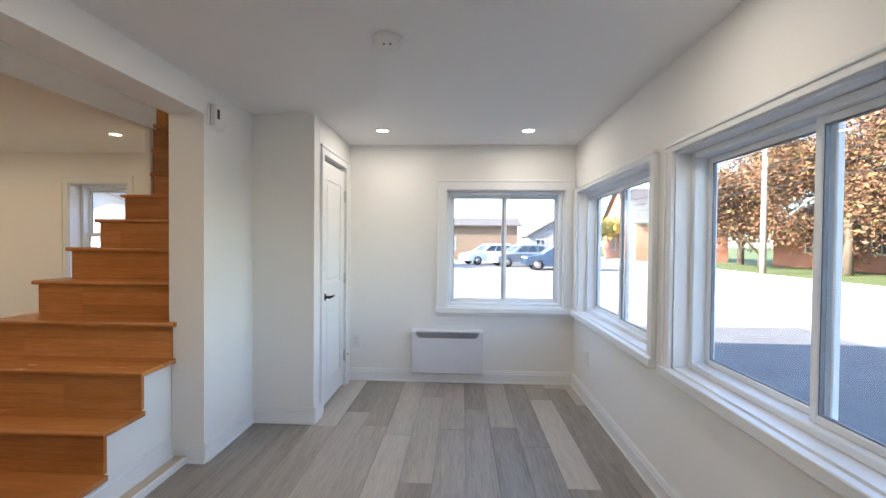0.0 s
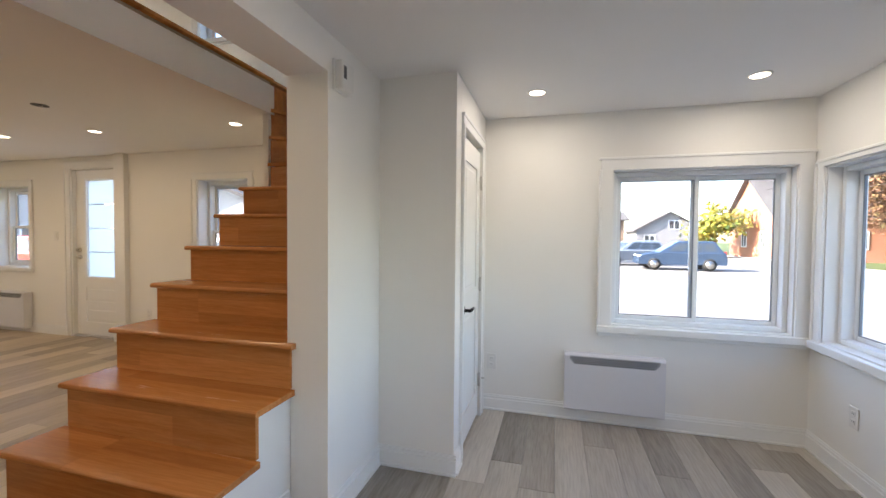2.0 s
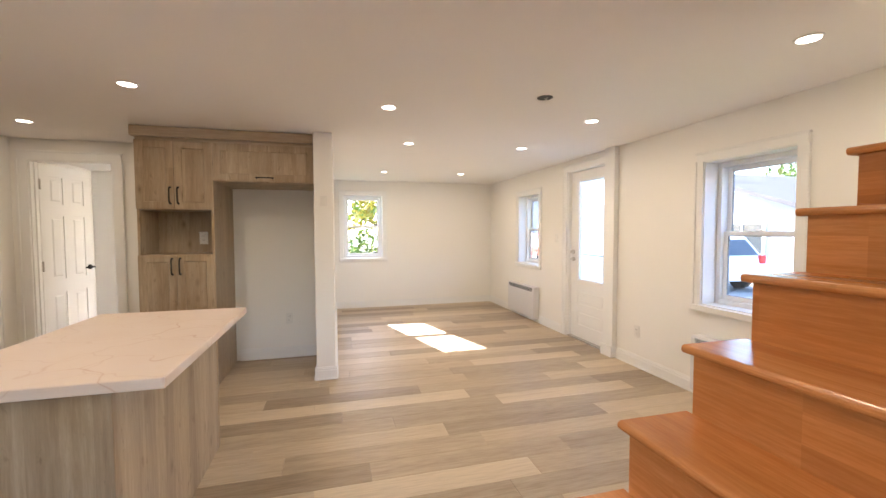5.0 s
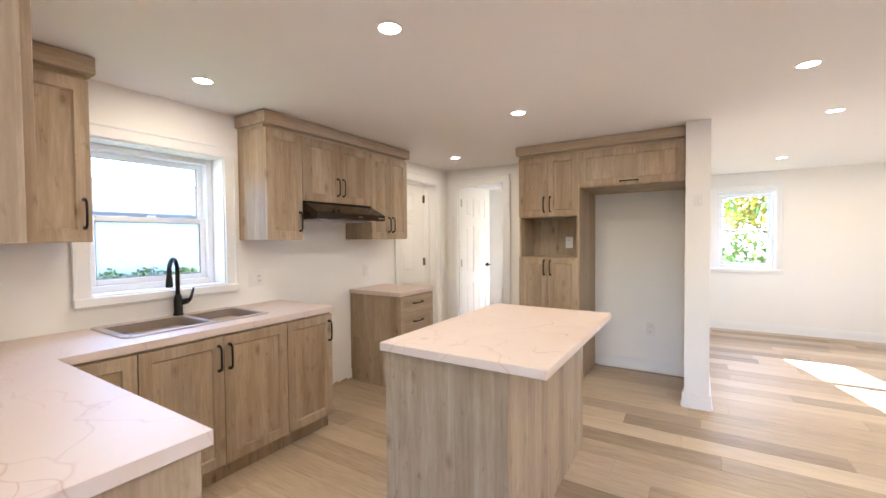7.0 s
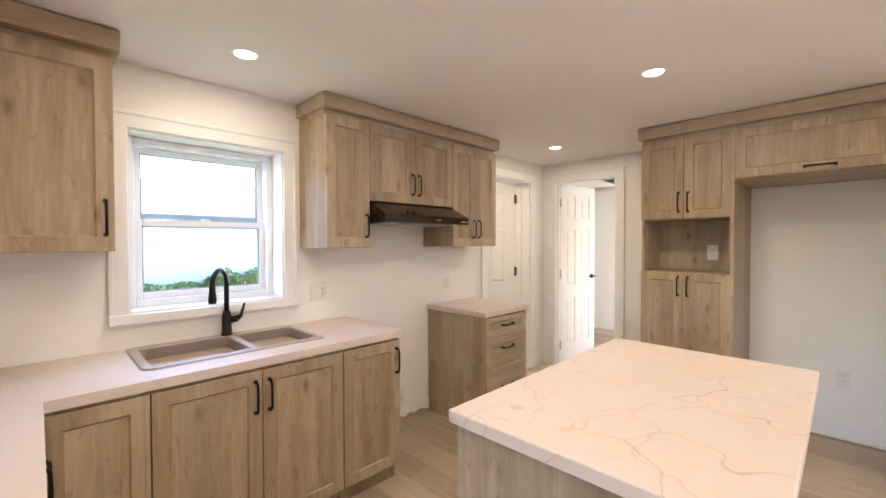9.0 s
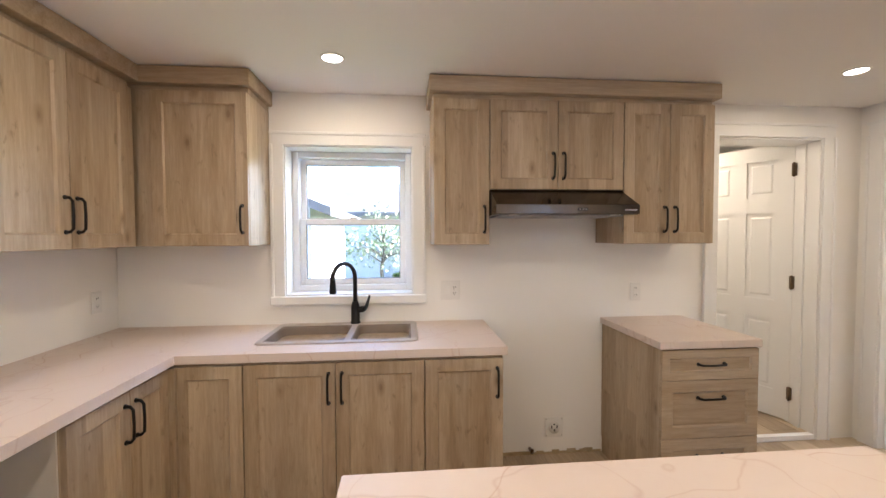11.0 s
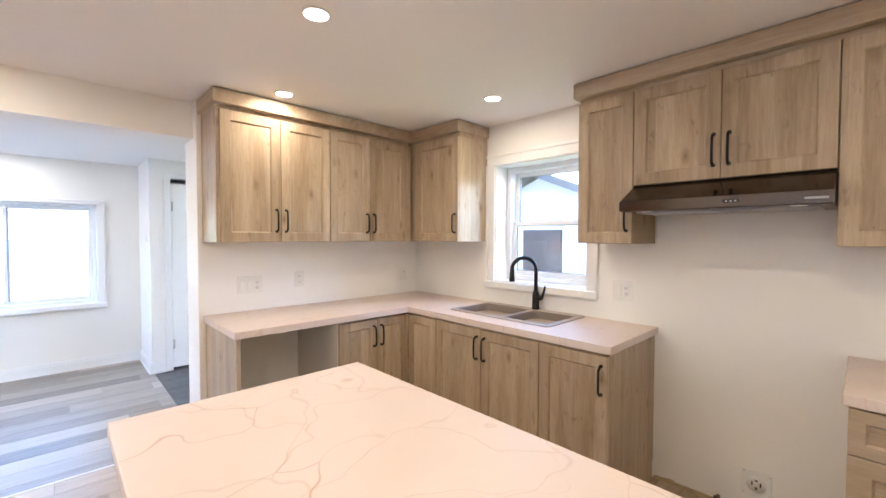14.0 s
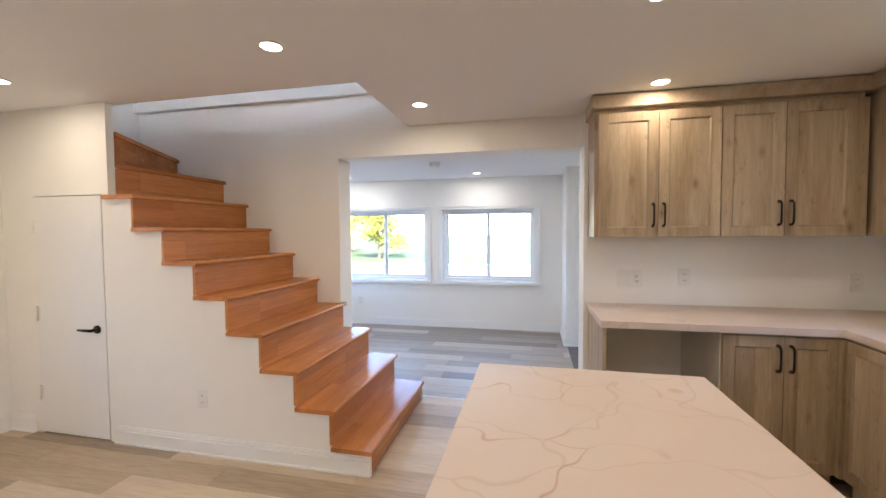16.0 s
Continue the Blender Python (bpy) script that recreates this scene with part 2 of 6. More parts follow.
def marble():
    m = Mat("veined_laminate", 0.45, 0, 0.35)
    co = m.coords()
    fine, cloud = m.noise(co, 30, 4), m.noise(co, 2.0, 4, 0.55, 0.5)

    def lines(scale, warp, freq, width, shift):
        nz = m.n("TexNoise", Scale=freq, Detail=2.0, Roughness=0.5)
        m.l(co, nz.inputs["Vector"])
        cen = m.t.nodes.new("ShaderNodeVectorMath")
        cen.operation = "SUBTRACT"
        m.l(nz.outputs["Color"], cen.inputs[0])
        cen.inputs[1].default_value = (0.5, 0.5, 0.5)
        sc = m.t.nodes.new("ShaderNodeVectorMath")
        sc.operation = "SCALE"
        m.l(cen.outputs[0], sc.inputs[0])
        sc.inputs["Scale"].default_value = warp
        ad = m.t.nodes.new("ShaderNodeVectorMath")
        m.l(co, ad.inputs[0])
        m.l(sc.outputs[0], ad.inputs[1])
        mp = m.n("Mapping")
        mp.inputs["Location"].default_value = shift
        mp.inputs["Rotation"].default_value = (0, 0, 0.5)
        mp.inputs["Scale"].default_value = (1.0, 0.6, 1.0)
        m.l(ad.outputs[0], mp.inputs["Vector"])
        vo = m.t.nodes.new("ShaderNodeTexVoronoi")
        vo.feature = "DISTANCE_TO_EDGE"
        vo.voronoi_dimensions = "2D"
        vo.inputs["Scale"].default_value = scale
        m.l(mp.outputs[0], vo.inputs["Vector"])
        return m.ramp(vo.outputs["Distance"], [(0.0, (1, 1, 1)), (width * 0.4, (0.55, 0.55, 0.55)), (width, (0, 0, 0))])

    gate = m.ramp(m.noise(co, 1.7, 2, 0.5), [(0.40, (0.04, 0.04, 0.04)), (0.62, (0.9, 0.9, 0.9))])
    v1 = m.mix(1.0, lines(3.0, 0.6, 2.8, 0.009, (3.3, 1.2, 0.4)), gate, "MULTIPLY")
    v2 = m.mix(0.34, (0, 0, 0), lines(3.4, 0.5, 3.2, 0.014, (8, 5, 2)))
    ground = m.mix(fine, (0.70, 0.60, 0.535), (0.725, 0.63, 0.565))
    ground = m.mix(m.ramp(cloud, [(0.38, (0, 0, 0)), (0.75, (0.6, 0.6, 0.6))]), ground, (0.67, 0.545, 0.465))
    c = m.mix(v2, ground, (0.50, 0.33, 0.26))
    m.base(m.mix(v1, c, (0.49, 0.29, 0.20)))
    m.rough(fine, 0.42, 0.54)
    return m.m


MARBLE = marble()


def tile_mat():
    m = Mat("dark_slate_tile", 0.4)
    co = m.coords()
    m.base(m.ramp(m.noise(co, 7, 6, 0.6), [(0.3, (0.05, 0.05, 0.055)), (0.7, (0.12, 0.12, 0.125))]))
    return m.m


TILE = tile_mat()


def glass_mat(name, tint=(1, 1, 1)):
    m = Mat(name)
    tr = m.n("BsdfTransparent")
    tr.inputs[0].default_value = (*tint, 1)
    gl = m.n("BsdfGlossy")
    gl.inputs["Roughness"].default_value = 0.01
    lw = m.n("LayerWeight", Blend=0.5)
    pw = m.t.nodes.new("ShaderNodeMath")
    pw.operation = "POWER"
    m.l(lw.outputs["Facing"], pw.inputs[0])
    pw.inputs[1].default_value = 5.0
    fre = m.n("MapRange")
    m.l(pw.outputs[0], fre.inputs["Value"])
    fre.inputs["To Min"].default_value, fre.inputs["To Max"].default_value = 0.03, 0.6
    mx = m.n("MixShader")
    m.l(fre.outputs[0], mx.inputs[0])
    m.l(tr.outputs[0], mx.inputs[1])
    m.l(gl.outputs[0], mx.inputs[2])
    m.l(mx.outputs[0], m.t.nodes["Material Output"].inputs[0])
    return m.m


GLASS = glass_mat("window_glass", (0.90, 0.895, 0.885))


def frosted():
    m = Mat("frosted_glass", 0.55)
    m.base((0.92, 0.94, 0.94))
    m.b.inputs["Transmission Weight"].default_value = 0.0
    tl = m.n("BsdfTranslucent")
    tl.inputs[0].default_value = (0.93, 0.95, 0.95, 1)
    mx = m.n("MixShader")
    mx.inputs[0].default_value = 0.8
    m.l(m.b.outputs[0], mx.inputs[1])
    m.l(tl.outputs[0], mx.inputs[2])
    m.l(mx.outputs[0], m.t.nodes["Material Output"].inputs[0])
    return m.m


FROST = frosted()


def lamp_glow():
    m = Mat("lamp_diffuser", 0.5)
    m.base((0.9, 0.88, 0.84))
    m.b.inputs["Emission Color"].default_value = (1.0, 0.86, 0.70, 1)
    m.b.inputs["Emission Strength"].default_value = 1.2
    return m.m


GLOW = lamp_glow()

# ---------------------------------------------------------------- plan
XE, XE2, XEN = -1.69, -1.40, -1.61          # wall between kitchen and sunroom
XS, YSN = 1.13, 4.272           # sunroom's east and north walls
YS, YN, XW, XK = -0.945, 4.836, -8.89, -6.36
ZC, ZS, ZF = 2.228, 2.168, -0.035
OP0, OP1, OPZ = 0.86, 2.812, 2.0
ZUP = 2.478
HX, HY = -2.58, 2.19            # corner of the stairwell opening


def wall_with_holes(name, fr, u0, u1, v0, v1, thick, holes, label, material=WALL):
    """A wall in the plane n = 0, its body towards -n, with openings (u0, u1, v0, v1) going through it."""
    bm = bmesh.new()
    us = sorted({u0, u1, *[h[0] for h in holes], *[h[1] for h in holes]})
    for a, b in zip(us, us[1:]):
        mid = (a + b) / 2
        vs = [v0]
        for h in sorted(holes, key=lambda q: q[2]):
            if h[0] < mid < h[1]:
                vs += [h[2], h[3]]
        vs.append(v1)
        for c, d in zip(vs[::2], vs[1::2]):
            if d - c > 1e-4:
                box(bm, fr, a, b, c, d, -thick, 0)
    bmesh.ops.remove_doubles(bm, verts=bm.verts, dist=0.0004)
    return solid(name, bm, material, label, "wall")


FS = Fr((0, YS, 0), (1, 0, 0), (0, 1, 0))        # kitchen south wall
FN = Fr((0, YN, 0), (1, 0, 0), (0, -1, 0))       # main north wall
FW = Fr((XW, 0, 0), (0, 1, 0), (1, 0, 0))        # living west wall
FK = Fr((XK, 0, 0), (0, 1, 0), (1, 0, 0))        # kitchen west wall
FE = Fr((XE, 0, 0), (0, 1, 0), (-1, 0, 0))       # kitchen east wall
FSE = Fr((XS, 0, 0), (0, 1, 0), (-1, 0, 0))      # sunroom east wall
FSN = Fr((0, YSN, 0), (1, 0, 0), (0, -1, 0))     # sunroom north wall
FSW = Fr((XE2, 0, 0), (0, 1, 0), (1, 0, 0))      # sunroom west wall

W_KIT = (-3.375, -2.615, 1.03, 1.925)
D_SOUTH = (-6.08, -5.33, -0.012, 2.025)
W_N1 = (-7.68, -7.00, 0.83, 1.90)
W_N2 = (-4.29, -3.60, 0.74, 1.90)
D_NORTH = (-6.26, -5.46, -0.012, 2.09)
W_WEST = (2.10, 2.79, 0.87, 1.98)
D_WEST = (-0.81, -0.13, -0.012, 2.03)
W_SE1 = (2.77, 4.165, 0.655, 1.725)
W_SE2 = (1.18, 2.545, 0.655, 1.72)
W_SN = (-0.05, 1.045, 0.66, 1.757)

wall_with_holes("wall_south", FS, XK - 0.2, XE2, -0.3, ZC + 0.1, 0.27, [W_KIT, D_SOUTH], "warm white painted kitchen wall")
wall_with_holes("wall_north", FN, XW - 0.2, XEN, -0.3, ZC + 0.1, 0.22, [W_N1, W_N2, D_NORTH], "warm white painted living room wall")
wall_with_holes("wall_west", FW, 1.79, YN, -0.3, ZC + 0.1, 0.2, [W_WEST], "warm white painted living room wall")
wall_with_holes("wall_kitchen_west", FK, YS, 0.30, -0.3, ZC + 0.1, 0.12, [D_WEST], "warm white painted kitchen wall")
bm = bmesh.new()
wbox(bm, XK - 0.12, -6.25, 0.30, 1.785, -0.3, ZC + 0.1)
solid("wall_alcove", bm, WALL, "white painted wall behind the fridge space", "wall")
bm = bmesh.new()
wbox(bm, XW - 0.0, -5.46, 1.785, 1.95, -0.3, ZC + 0.1, 0.002)
solid("wall_divider", bm, WALL, "white painted dividing wall with a free end", "wall")
# thick wall between the rooms, with the wide opening
bm = bmesh.new()
wbox(bm, XE, XE2, YS, OP0, -0.3, ZUP + 0.02, 0.003)
wbox(bm, XEN, XE2, OP1 - 0.012, YN + 0.2, -0.3, ZUP + 0.02)
wbox(bm, XEN, XE2, OP0, OP1 - 0.012, OPZ, ZUP + 0.02)
solid("wall_east", bm, WALL, "thick white wall with a wide opening between the rooms", "wall")
wall_with_holes("wall_sunroom_east", FSE, -1.6, YSN + 0.2, -0.4, ZS + 0.2, 0.2, [W_SE1, W_SE2], "white painted sunroom wall under wide windows")
wall_with_holes("wall_sunroom_north", FSN, XE2, XS, -0.4, ZS + 0.2, 0.2, [W_SN], "white painted sunroom wall")
bm = bmesh.new()
wbox(bm, XE2, XS + 0.2, -1.8, -1.6, -0.4, ZS + 0.2)
solid("wall_sunroom_south", bm, WALL, "plain white end wall of the entrance", "wall")
# corner closets of the sunroom
bm = bmesh.new()
wbox(bm, XE2, -0.95, 3.342, 3.44, ZF - 0.1, ZS + 0.05, 0.002)
wbox(bm, -1.05, -0.95, 3.44, 3.52, ZF - 0.1, ZS + 0.05)
wbox(bm, -1.05, -0.95, 4.12, YSN, ZF - 0.1, ZS + 0.05)
wbox(bm, -1.05, -0.95, 3.52, 4.12, 1.925, ZS + 0.05)
solid("wall_closet_north", bm, WALL, "white painted corner closet walls", "wall")
bm = bmesh.new()
wbox(bm, 0.42, XS, 0.735, 0.82, ZF - 0.1, ZS + 0.05, 0.002)
wbox(bm, 0.42, 0.52, 0.64, 0.735, ZF - 0.1, ZS + 0.05)
wbox(bm, 0.42, 0.52, -1.6, -0.06, ZF - 0.1, ZS + 0.05)
wbox(bm, 0.42, 0.52, -0.06, 0.64, 1.98, ZS + 0.05)
solid("wall_closet_south", bm, WALL, "white painted entrance closet walls", "wall")

# ceilings
bm = bmesh.new()
wbox(bm, XW, XE, YS, OP0, ZC, ZUP - 0.03)
wbox(bm, XW, XEN, OP0, HY, ZC, ZUP - 0.03)
wbox(bm, XW, HX, HY, 3.95, ZC, ZUP - 0.03)
wbox(bm, XW, -2.604, 3.95, YN, ZC, ZUP - 0.03)
solid("ceiling", bm, CEIL, "smooth white ceiling with a stairwell opening", "ceiling")
bm = bmesh.new()
wbox(bm, XE2, XS, -1.6, YSN, ZS, ZS + 0.08)
solid("ceiling_sunroom", bm, CEIL, "smooth white sunroom ceiling", "ceiling")

# room upstairs round the stairwell
bm = bmesh.new()
wbox(bm, XW, XE, YS, OP0, ZUP - 0.03, ZUP)
wbox(bm, XW, XEN, OP0, HY - 0.02, ZUP - 0.03, ZUP)
wbox(bm, XW, HX - 0.02, HY - 0.02, 3.93, ZUP - 0.03, ZUP)
wbox(bm, XW, -2.63, 3.93, YN, ZUP - 0.03, ZUP)
solid("floor_upstairs", bm, PLANK, "wooden floor upstairs", "floor")
wall_with_holes("wall_upstairs_north", FN, XW, XEN, ZC + 0.1, 4.75, 0.2, [(-4.25, -3.55, 3.40, 4.4)], "white wall upstairs with a window")
bm = bmesh.new()
wbox(bm, XEN + 0.01, XE2, YS, YN + 0.2, ZUP + 0.02, 4.75)
wbox(bm, XE, XEN + 0.01, YS, OP0, ZUP + 0.02, 4.75)
solid("wall_upstairs", bm, WALL, "plain white walls upstairs", "wall")
# unseen windows west and south, added so daylight reaches the stairwell
UPW = [(0.2, 1.4, 3.1, 4.4), (2.4, 3.6, 3.1, 4.4)]
UPS = [(-7.5, -6.3, 3.1, 4.4), (-4.6, -3.4, 3.1, 4.4)]
wall_with_holes("wall_upstairs_west", FW, YS, YN, ZC + 0.1, 4.75, 0.2, UPW, "white wall upstairs with added windows")
wall_with_holes("wall_upstairs_south", FS, XW, XE, ZC + 0.1, 4.75, 0.2, UPS, "white wall upstairs with added windows")
bm = bmesh.new()
wbox(bm, XW - 0.2, XE2, YS - 0.2, YN + 0.2, 4.75, 4.9)
solid("ceiling_upstairs", bm, CEIL, "white ceiling upstairs", "ceiling")
bm = bmesh.new()
wbox(bm, XEN - 0.05, XEN, HY, YN, ZUP + 0.022, ZUP + 0.11, 0.004)
solid("trim_stairwell_ledge", bm, TRIM, "white ledge along the stairwell wall", "trim")
bm = bmesh.new()
wbox(bm, HX - 0.06, HX + 0.018, HY - 0.02, 3.93, ZUP + 0.0005, ZUP + 0.022, 0.005)
wbox(bm, HX - 0.06, XEN, HY - 0.06, HY + 0.018, ZUP + 0.001, ZUP + 0.0215, 0.005)
wbox(bm, -2.66, -2.578, 3.93, YN - 0.004, ZUP + 0.0007, ZUP + 0.0217, 0.005)
solid("trim_stairwell_nosing", bm, STAIR_WOOD, "orange-brown wooden nosing round the stairwell", "trim")

# side rooms seen through the doors
bm = bmesh.new()
# carried up to 3.5 m, unseen above the ceiling, to shade the sink window
wbox(bm, XK - 0.2, -4.9, -2.5, -2.4, -0.1, 3.5)
wbox(bm, -4.9, -4.8, -2.4, YS - 0.2, -0.1, 3.5)
wbox(bm, XK - 0.3, XK - 0.2, -2.5, YS - 0.2, -0.1, 3.5)
solid("wall_store_room", bm, WALL, "white walls of the store room, raised as a sun shade", "wall")
bm = bmesh.new()
wbox(bm, XK - 0.2, -4.9, -2.4, YS - 0.2, ZC, ZC + 0.1)
# unseen roof slab, added to keep sun off the sink window
wbox(bm, XK - 0.35, -4.75, -2.6, YS - 0.2, 3.5, 3.6)
solid("ceiling_store_room", bm, CEIL, "white store room ceiling under an added sun-shading roof", "ceiling")
# the opening is unseen, added to let daylight into the side room
wall_with_holes("wall_side_room_west", Fr((-8.6, 0, 0), (0, 1, 0), (1, 0, 0)), -1.5, 1.785, -0.1, ZC + 0.1, 0.2, [(-0.2, 1.0, 0.85, 1.95)], "white wall of the side room")
bm = bmesh.new()
wbox(bm, -8.8, XK - 0.2, -1.5, -1.4, -0.1, ZC + 0.1)
solid("wall_side_room_south", bm, WALL, "white wall of the side room", "wall")
bm = bmesh.new()
wbox(bm, -8.6, XK - 0.12, -1.4, 1.785, ZC, ZC + 0.1)
solid("ceiling_side_room", bm, CEIL, "white side room ceiling", "ceiling")


# baseboards and casings
def strip(bm, fr, u0, u1, v0, h=0.115, d=0.016):
    """A moulded baseboard: a tall flat with a thinner stepped top, and a small shoe."""
    box(bm, fr, u0, u1, v0, v0 + h * 0.74, 0, d, 0.0015)
    box(bm, fr, u0, u1, v0 + h * 0.74, v0 + h * 0.9, 0, d * 0.72, 0.0015)
    box(bm, fr, u0, u1, v0 + h * 0.9, v0 + h, 0, d * 0.45, 0.0015)
    box(bm, fr, u0, u1, v0, v0 + 0.014, d, d + 0.009, 0.002)


def baseboard(name, fr, spans, v0, label="white moulded baseboard"):
    bm = bmesh.new()
    for a, b in spans:
        strip(bm, fr, a, b, v0)
    return solid(name, bm, TRIM, label, "baseboard")


baseboard("baseboard_north", FN, [(XW, -6.34), (-5.29, -2.62)], 0)
baseboard("baseboard_west", FW, [(1.96, YN)], 0)
baseboard("baseboard_alcove", Fr((-6.25, 0, 0), (0, 1, 0), (1, 0, 0)), [(0.99, 1.785)], 0)
baseboard("baseboard_divider_end", Fr((-5.46, 0, 0), (0, 1, 0), (1, 0, 0)), [(1.769, 1.966)], 0)
baseboard("baseboard_divider", Fr((0, 1.95, 0), (1, 0, 0), (0, 1, 0)), [(XW, -5.46)], 0)
baseboard("baseboard_divider_alcove", Fr((0, 1.785, 0), (1, 0, 0), (0, -1, 0)), [(-5.56, -5.46)], 0)
baseboard("baseboard_sunroom_north", FSN, [(-0.95, XS)], ZF)
baseboard("baseboard_sunroom_east", FSE, [(0.82, YSN)], ZF)
baseboard("baseboard_sunroom_west", FSW, [(OP1 - 0.012, 3.342)], ZF)
baseboard("baseboard_closet", Fr((0, 3.342, 0), (1, 0, 0), (0, -1, 0)), [(XE2, -0.934)], ZF)
baseboard("baseboard_closet_side", Fr((-0.95, 0, 0), (0, 1, 0), (1, 0, 0)), [(3.342, 3.46)], ZF)
baseboard("baseboard_closet_south", Fr((0, 0.82, 0), (1, 0, 0), (0, 1, 0)), [(0.404, XS)], ZF)
baseboard("baseboard_closet_south_side", Fr((0.42, 0, 0), (0, 1, 0), (-1, 0, 0)), [(0.70, 0.82)], ZF)
baseboard("baseboard_opening", Fr((0, OP1 - 0.012, 0), (1, 0, 0), (0, -1, 0)), [(-1.50, XE2 + 0.016)], ZF)
baseboard("baseboard_stair_side", Fr((-2.645, 0, 0), (0, 1, 0), (-1, 0, 0)), [(2.10, 3.90), (4.60, YN)], 0)
baseboard("baseboard_stair_inner", Fr((-1.595, 0, 0), (0, 1, 0), (1, 0, 0)), [(2.10, OP1 - 0.03)], 0)


def casing(name, fr, hole, w=0.075, d=0.018, floor=None, sill=True, sides="lrtb", top=None):
    """Flat casing with a raised back band round an opening."""
    u0, u1, v0, v1 = hole
    bm = bmesh.new()

    def run(a, b, c, e):
        box(bm, fr, a, b, c, e, 0, d, 0.002)

    if "l" in sides:
        run(u0 - w, u0 + 0.004, v0 if floor is None else floor, v1)
        box(bm, fr, u0 - w - 0.012, u0 - w + 0.006, v0 if floor is None else floor, v1, 0, d + 0.008, 0.003)
    if "r" in sides:
        run(u1 - 0.004, u1 + w, v0 if floor is None else floor, v1)
        box(bm, fr, u1 + w - 0.006, u1 + w + 0.012, v0 if floor is None else floor, v1, 0, d + 0.008, 0.003)
    a, b = u0 - (w if "l" in sides else 0), u1 + (w if "r" in sides else 0)
    h = w if top is None else top
    run(a, b, v1 - 0.004, v1 + h)
    box(bm, fr, a - 0.012, b + 0.012, v1 + h - 0.006, v1 + h + 0.012, 0, d + 0.008, 0.003)
    if floor is None and sill:
        box(bm, fr, a - 0.014, b + 0.014, v0 - 0.045, v0 + 0.004, 0, d + 0.022, 0.004)
        box(bm, fr, a - 0.004, b + 0.004, v0 - w + 0.005, v0 - 0.045, 0, d, 0.003)
    return solid("trim_" + name, bm, TRIM, "white moulded casing round a " + ("window" if floor is None else "doorway"), "trim")


def window(name, fr, hole, depth, style, label, wall=0.2):
    """A vinyl window set back by depth in its opening. style: slider or hung. fr's n points into the room."""
    u0, u1, v0, v1 = hole
    t = thing(name, fr.p((u0 + u1) / 2, v0, -depth), label, "window", kind="structure")
    # lining of the opening
    bm = bmesh.new()
    for q in ((u0, u0 + 0.012, v0, v1), (u1 - 0.012, u1, v0, v1), (u0, u1, v1 - 0.012, v1), (u0, u1, v0, v0 + 0.012)):
        box(bm, fr, *q, -wall + 0.003, -0.001)
    part("window_lining", bm, TRIM, t)
    f, s = (0.030, 0.028) if style == "slider" else (0.038, 0.034)
    bm = bmesh.new()
    a0, a1, b0, b1 = u0 + 0.012, u1 - 0.012, v0 + 0.012, v1 - 0.012
    for q in ((a0, a0 + f, b0, b1), (a1 - f, a1, b0, b1), (a0 + f, a1 - f, b1 - f, b1), (a0 + f, a1 - f, b0, b0 + f)):
        box(bm, fr, *q, -depth - 0.075, -depth, 0.004)
    part("window_frame", bm, VINYL, t)
    c0, c1, d0, d1 = a0 + f, a1 - f, b0 + f, b1 - f
    if style == "slider":
        mid = (c0 + c1) / 2
        sashes = [(c0, mid + 0.022, d0, d1, -0.030), (mid - 0.022, c1, d0, d1, -0.062)]
    else:
        mid = (d0 + d1) / 2
        sashes = [(c0, c1, d0, mid + 0.018, -0.030), (c0, c1, mid - 0.018, d1, -0.062)]
    for q0, q1, w0, w1, off in sashes:
        bm = bmesh.new()
        n0, n1 = -depth + off - 0.026, -depth + off
        for q in ((q0, q0 + s, w0, w1), (q1 - s, q1, w0, w1), (q0 + s, q1 - s, w1 - s, w1), (q0 + s, q1 - s, w0, w0 + s)):
            box(bm, fr, *q, n0, n1, 0.004)
        sash = part("sash", bm, VINYL, t)
        bm = bmesh.new()
        g = 0.005
        for q in ((q0 + s, q0 + s + g, w0 + s, w1 - s), (q1 - s - g, q1 - s, w0 + s, w1 - s), (q0 + s, q1 - s, w1 - s - g, w1 - s), (q0 + s, q1 - s, w0 + s, w0 + s + g)):
            box(bm, fr, *q, n0 + 0.006, n1 - 0.006)
        part("gasket", bm, GASKET, sash, "thin grey glazing gasket")
        bm = bmesh.new()
        box(bm, fr, q0 + s, q1 - s, w0 + s, w1 - s, n0 + 0.010, n0 + 0.014)
        pane = part("pane", bm, GLASS, sash, "clear glass pane")
        pane.visible_shadow = False
        if style == "hung" and off > -0.05:
            bm = bmesh.new()
            um = (q0 + q1) / 2
            box(bm, fr, um - 0.022, um + 0.022, w1 - 0.004, w1 + 0.012, n0 + 0.004, n1 - 0.002, 0.003)
            part("latch", bm, VINYL, sash, "white sash latch")
    return t


window("window_1", FSN, W_SN, 0.06, "slider", "white vinyl sliding window over the wall heater")
window("window_2", FSE, W_SE1, 0.072, "slider", "wide white vinyl sliding window facing the street")
window("window_3", FSE, W_SE2, 0.072, "slider", "wide white vinyl sliding window facing the street")
window("window_4", FN, W_N1, 0.13, "hung", "white vinyl sash window in a deep reveal")
window("window_5", FN, W_N2, 0.13, "hung", "white vinyl sash window in a deep reveal")
window("window_6", FW, W_WEST, 0.10, "hung", "white vinyl sash window letting in sun")
window("window_7", FS, W_KIT, 0.14, "hung", "white vinyl sash window over the sink", 0.27)
window("window_8", FN, (-4.25, -3.55, 3.40, 4.4), 0.10, "hung", "white vinyl sash window upstairs")
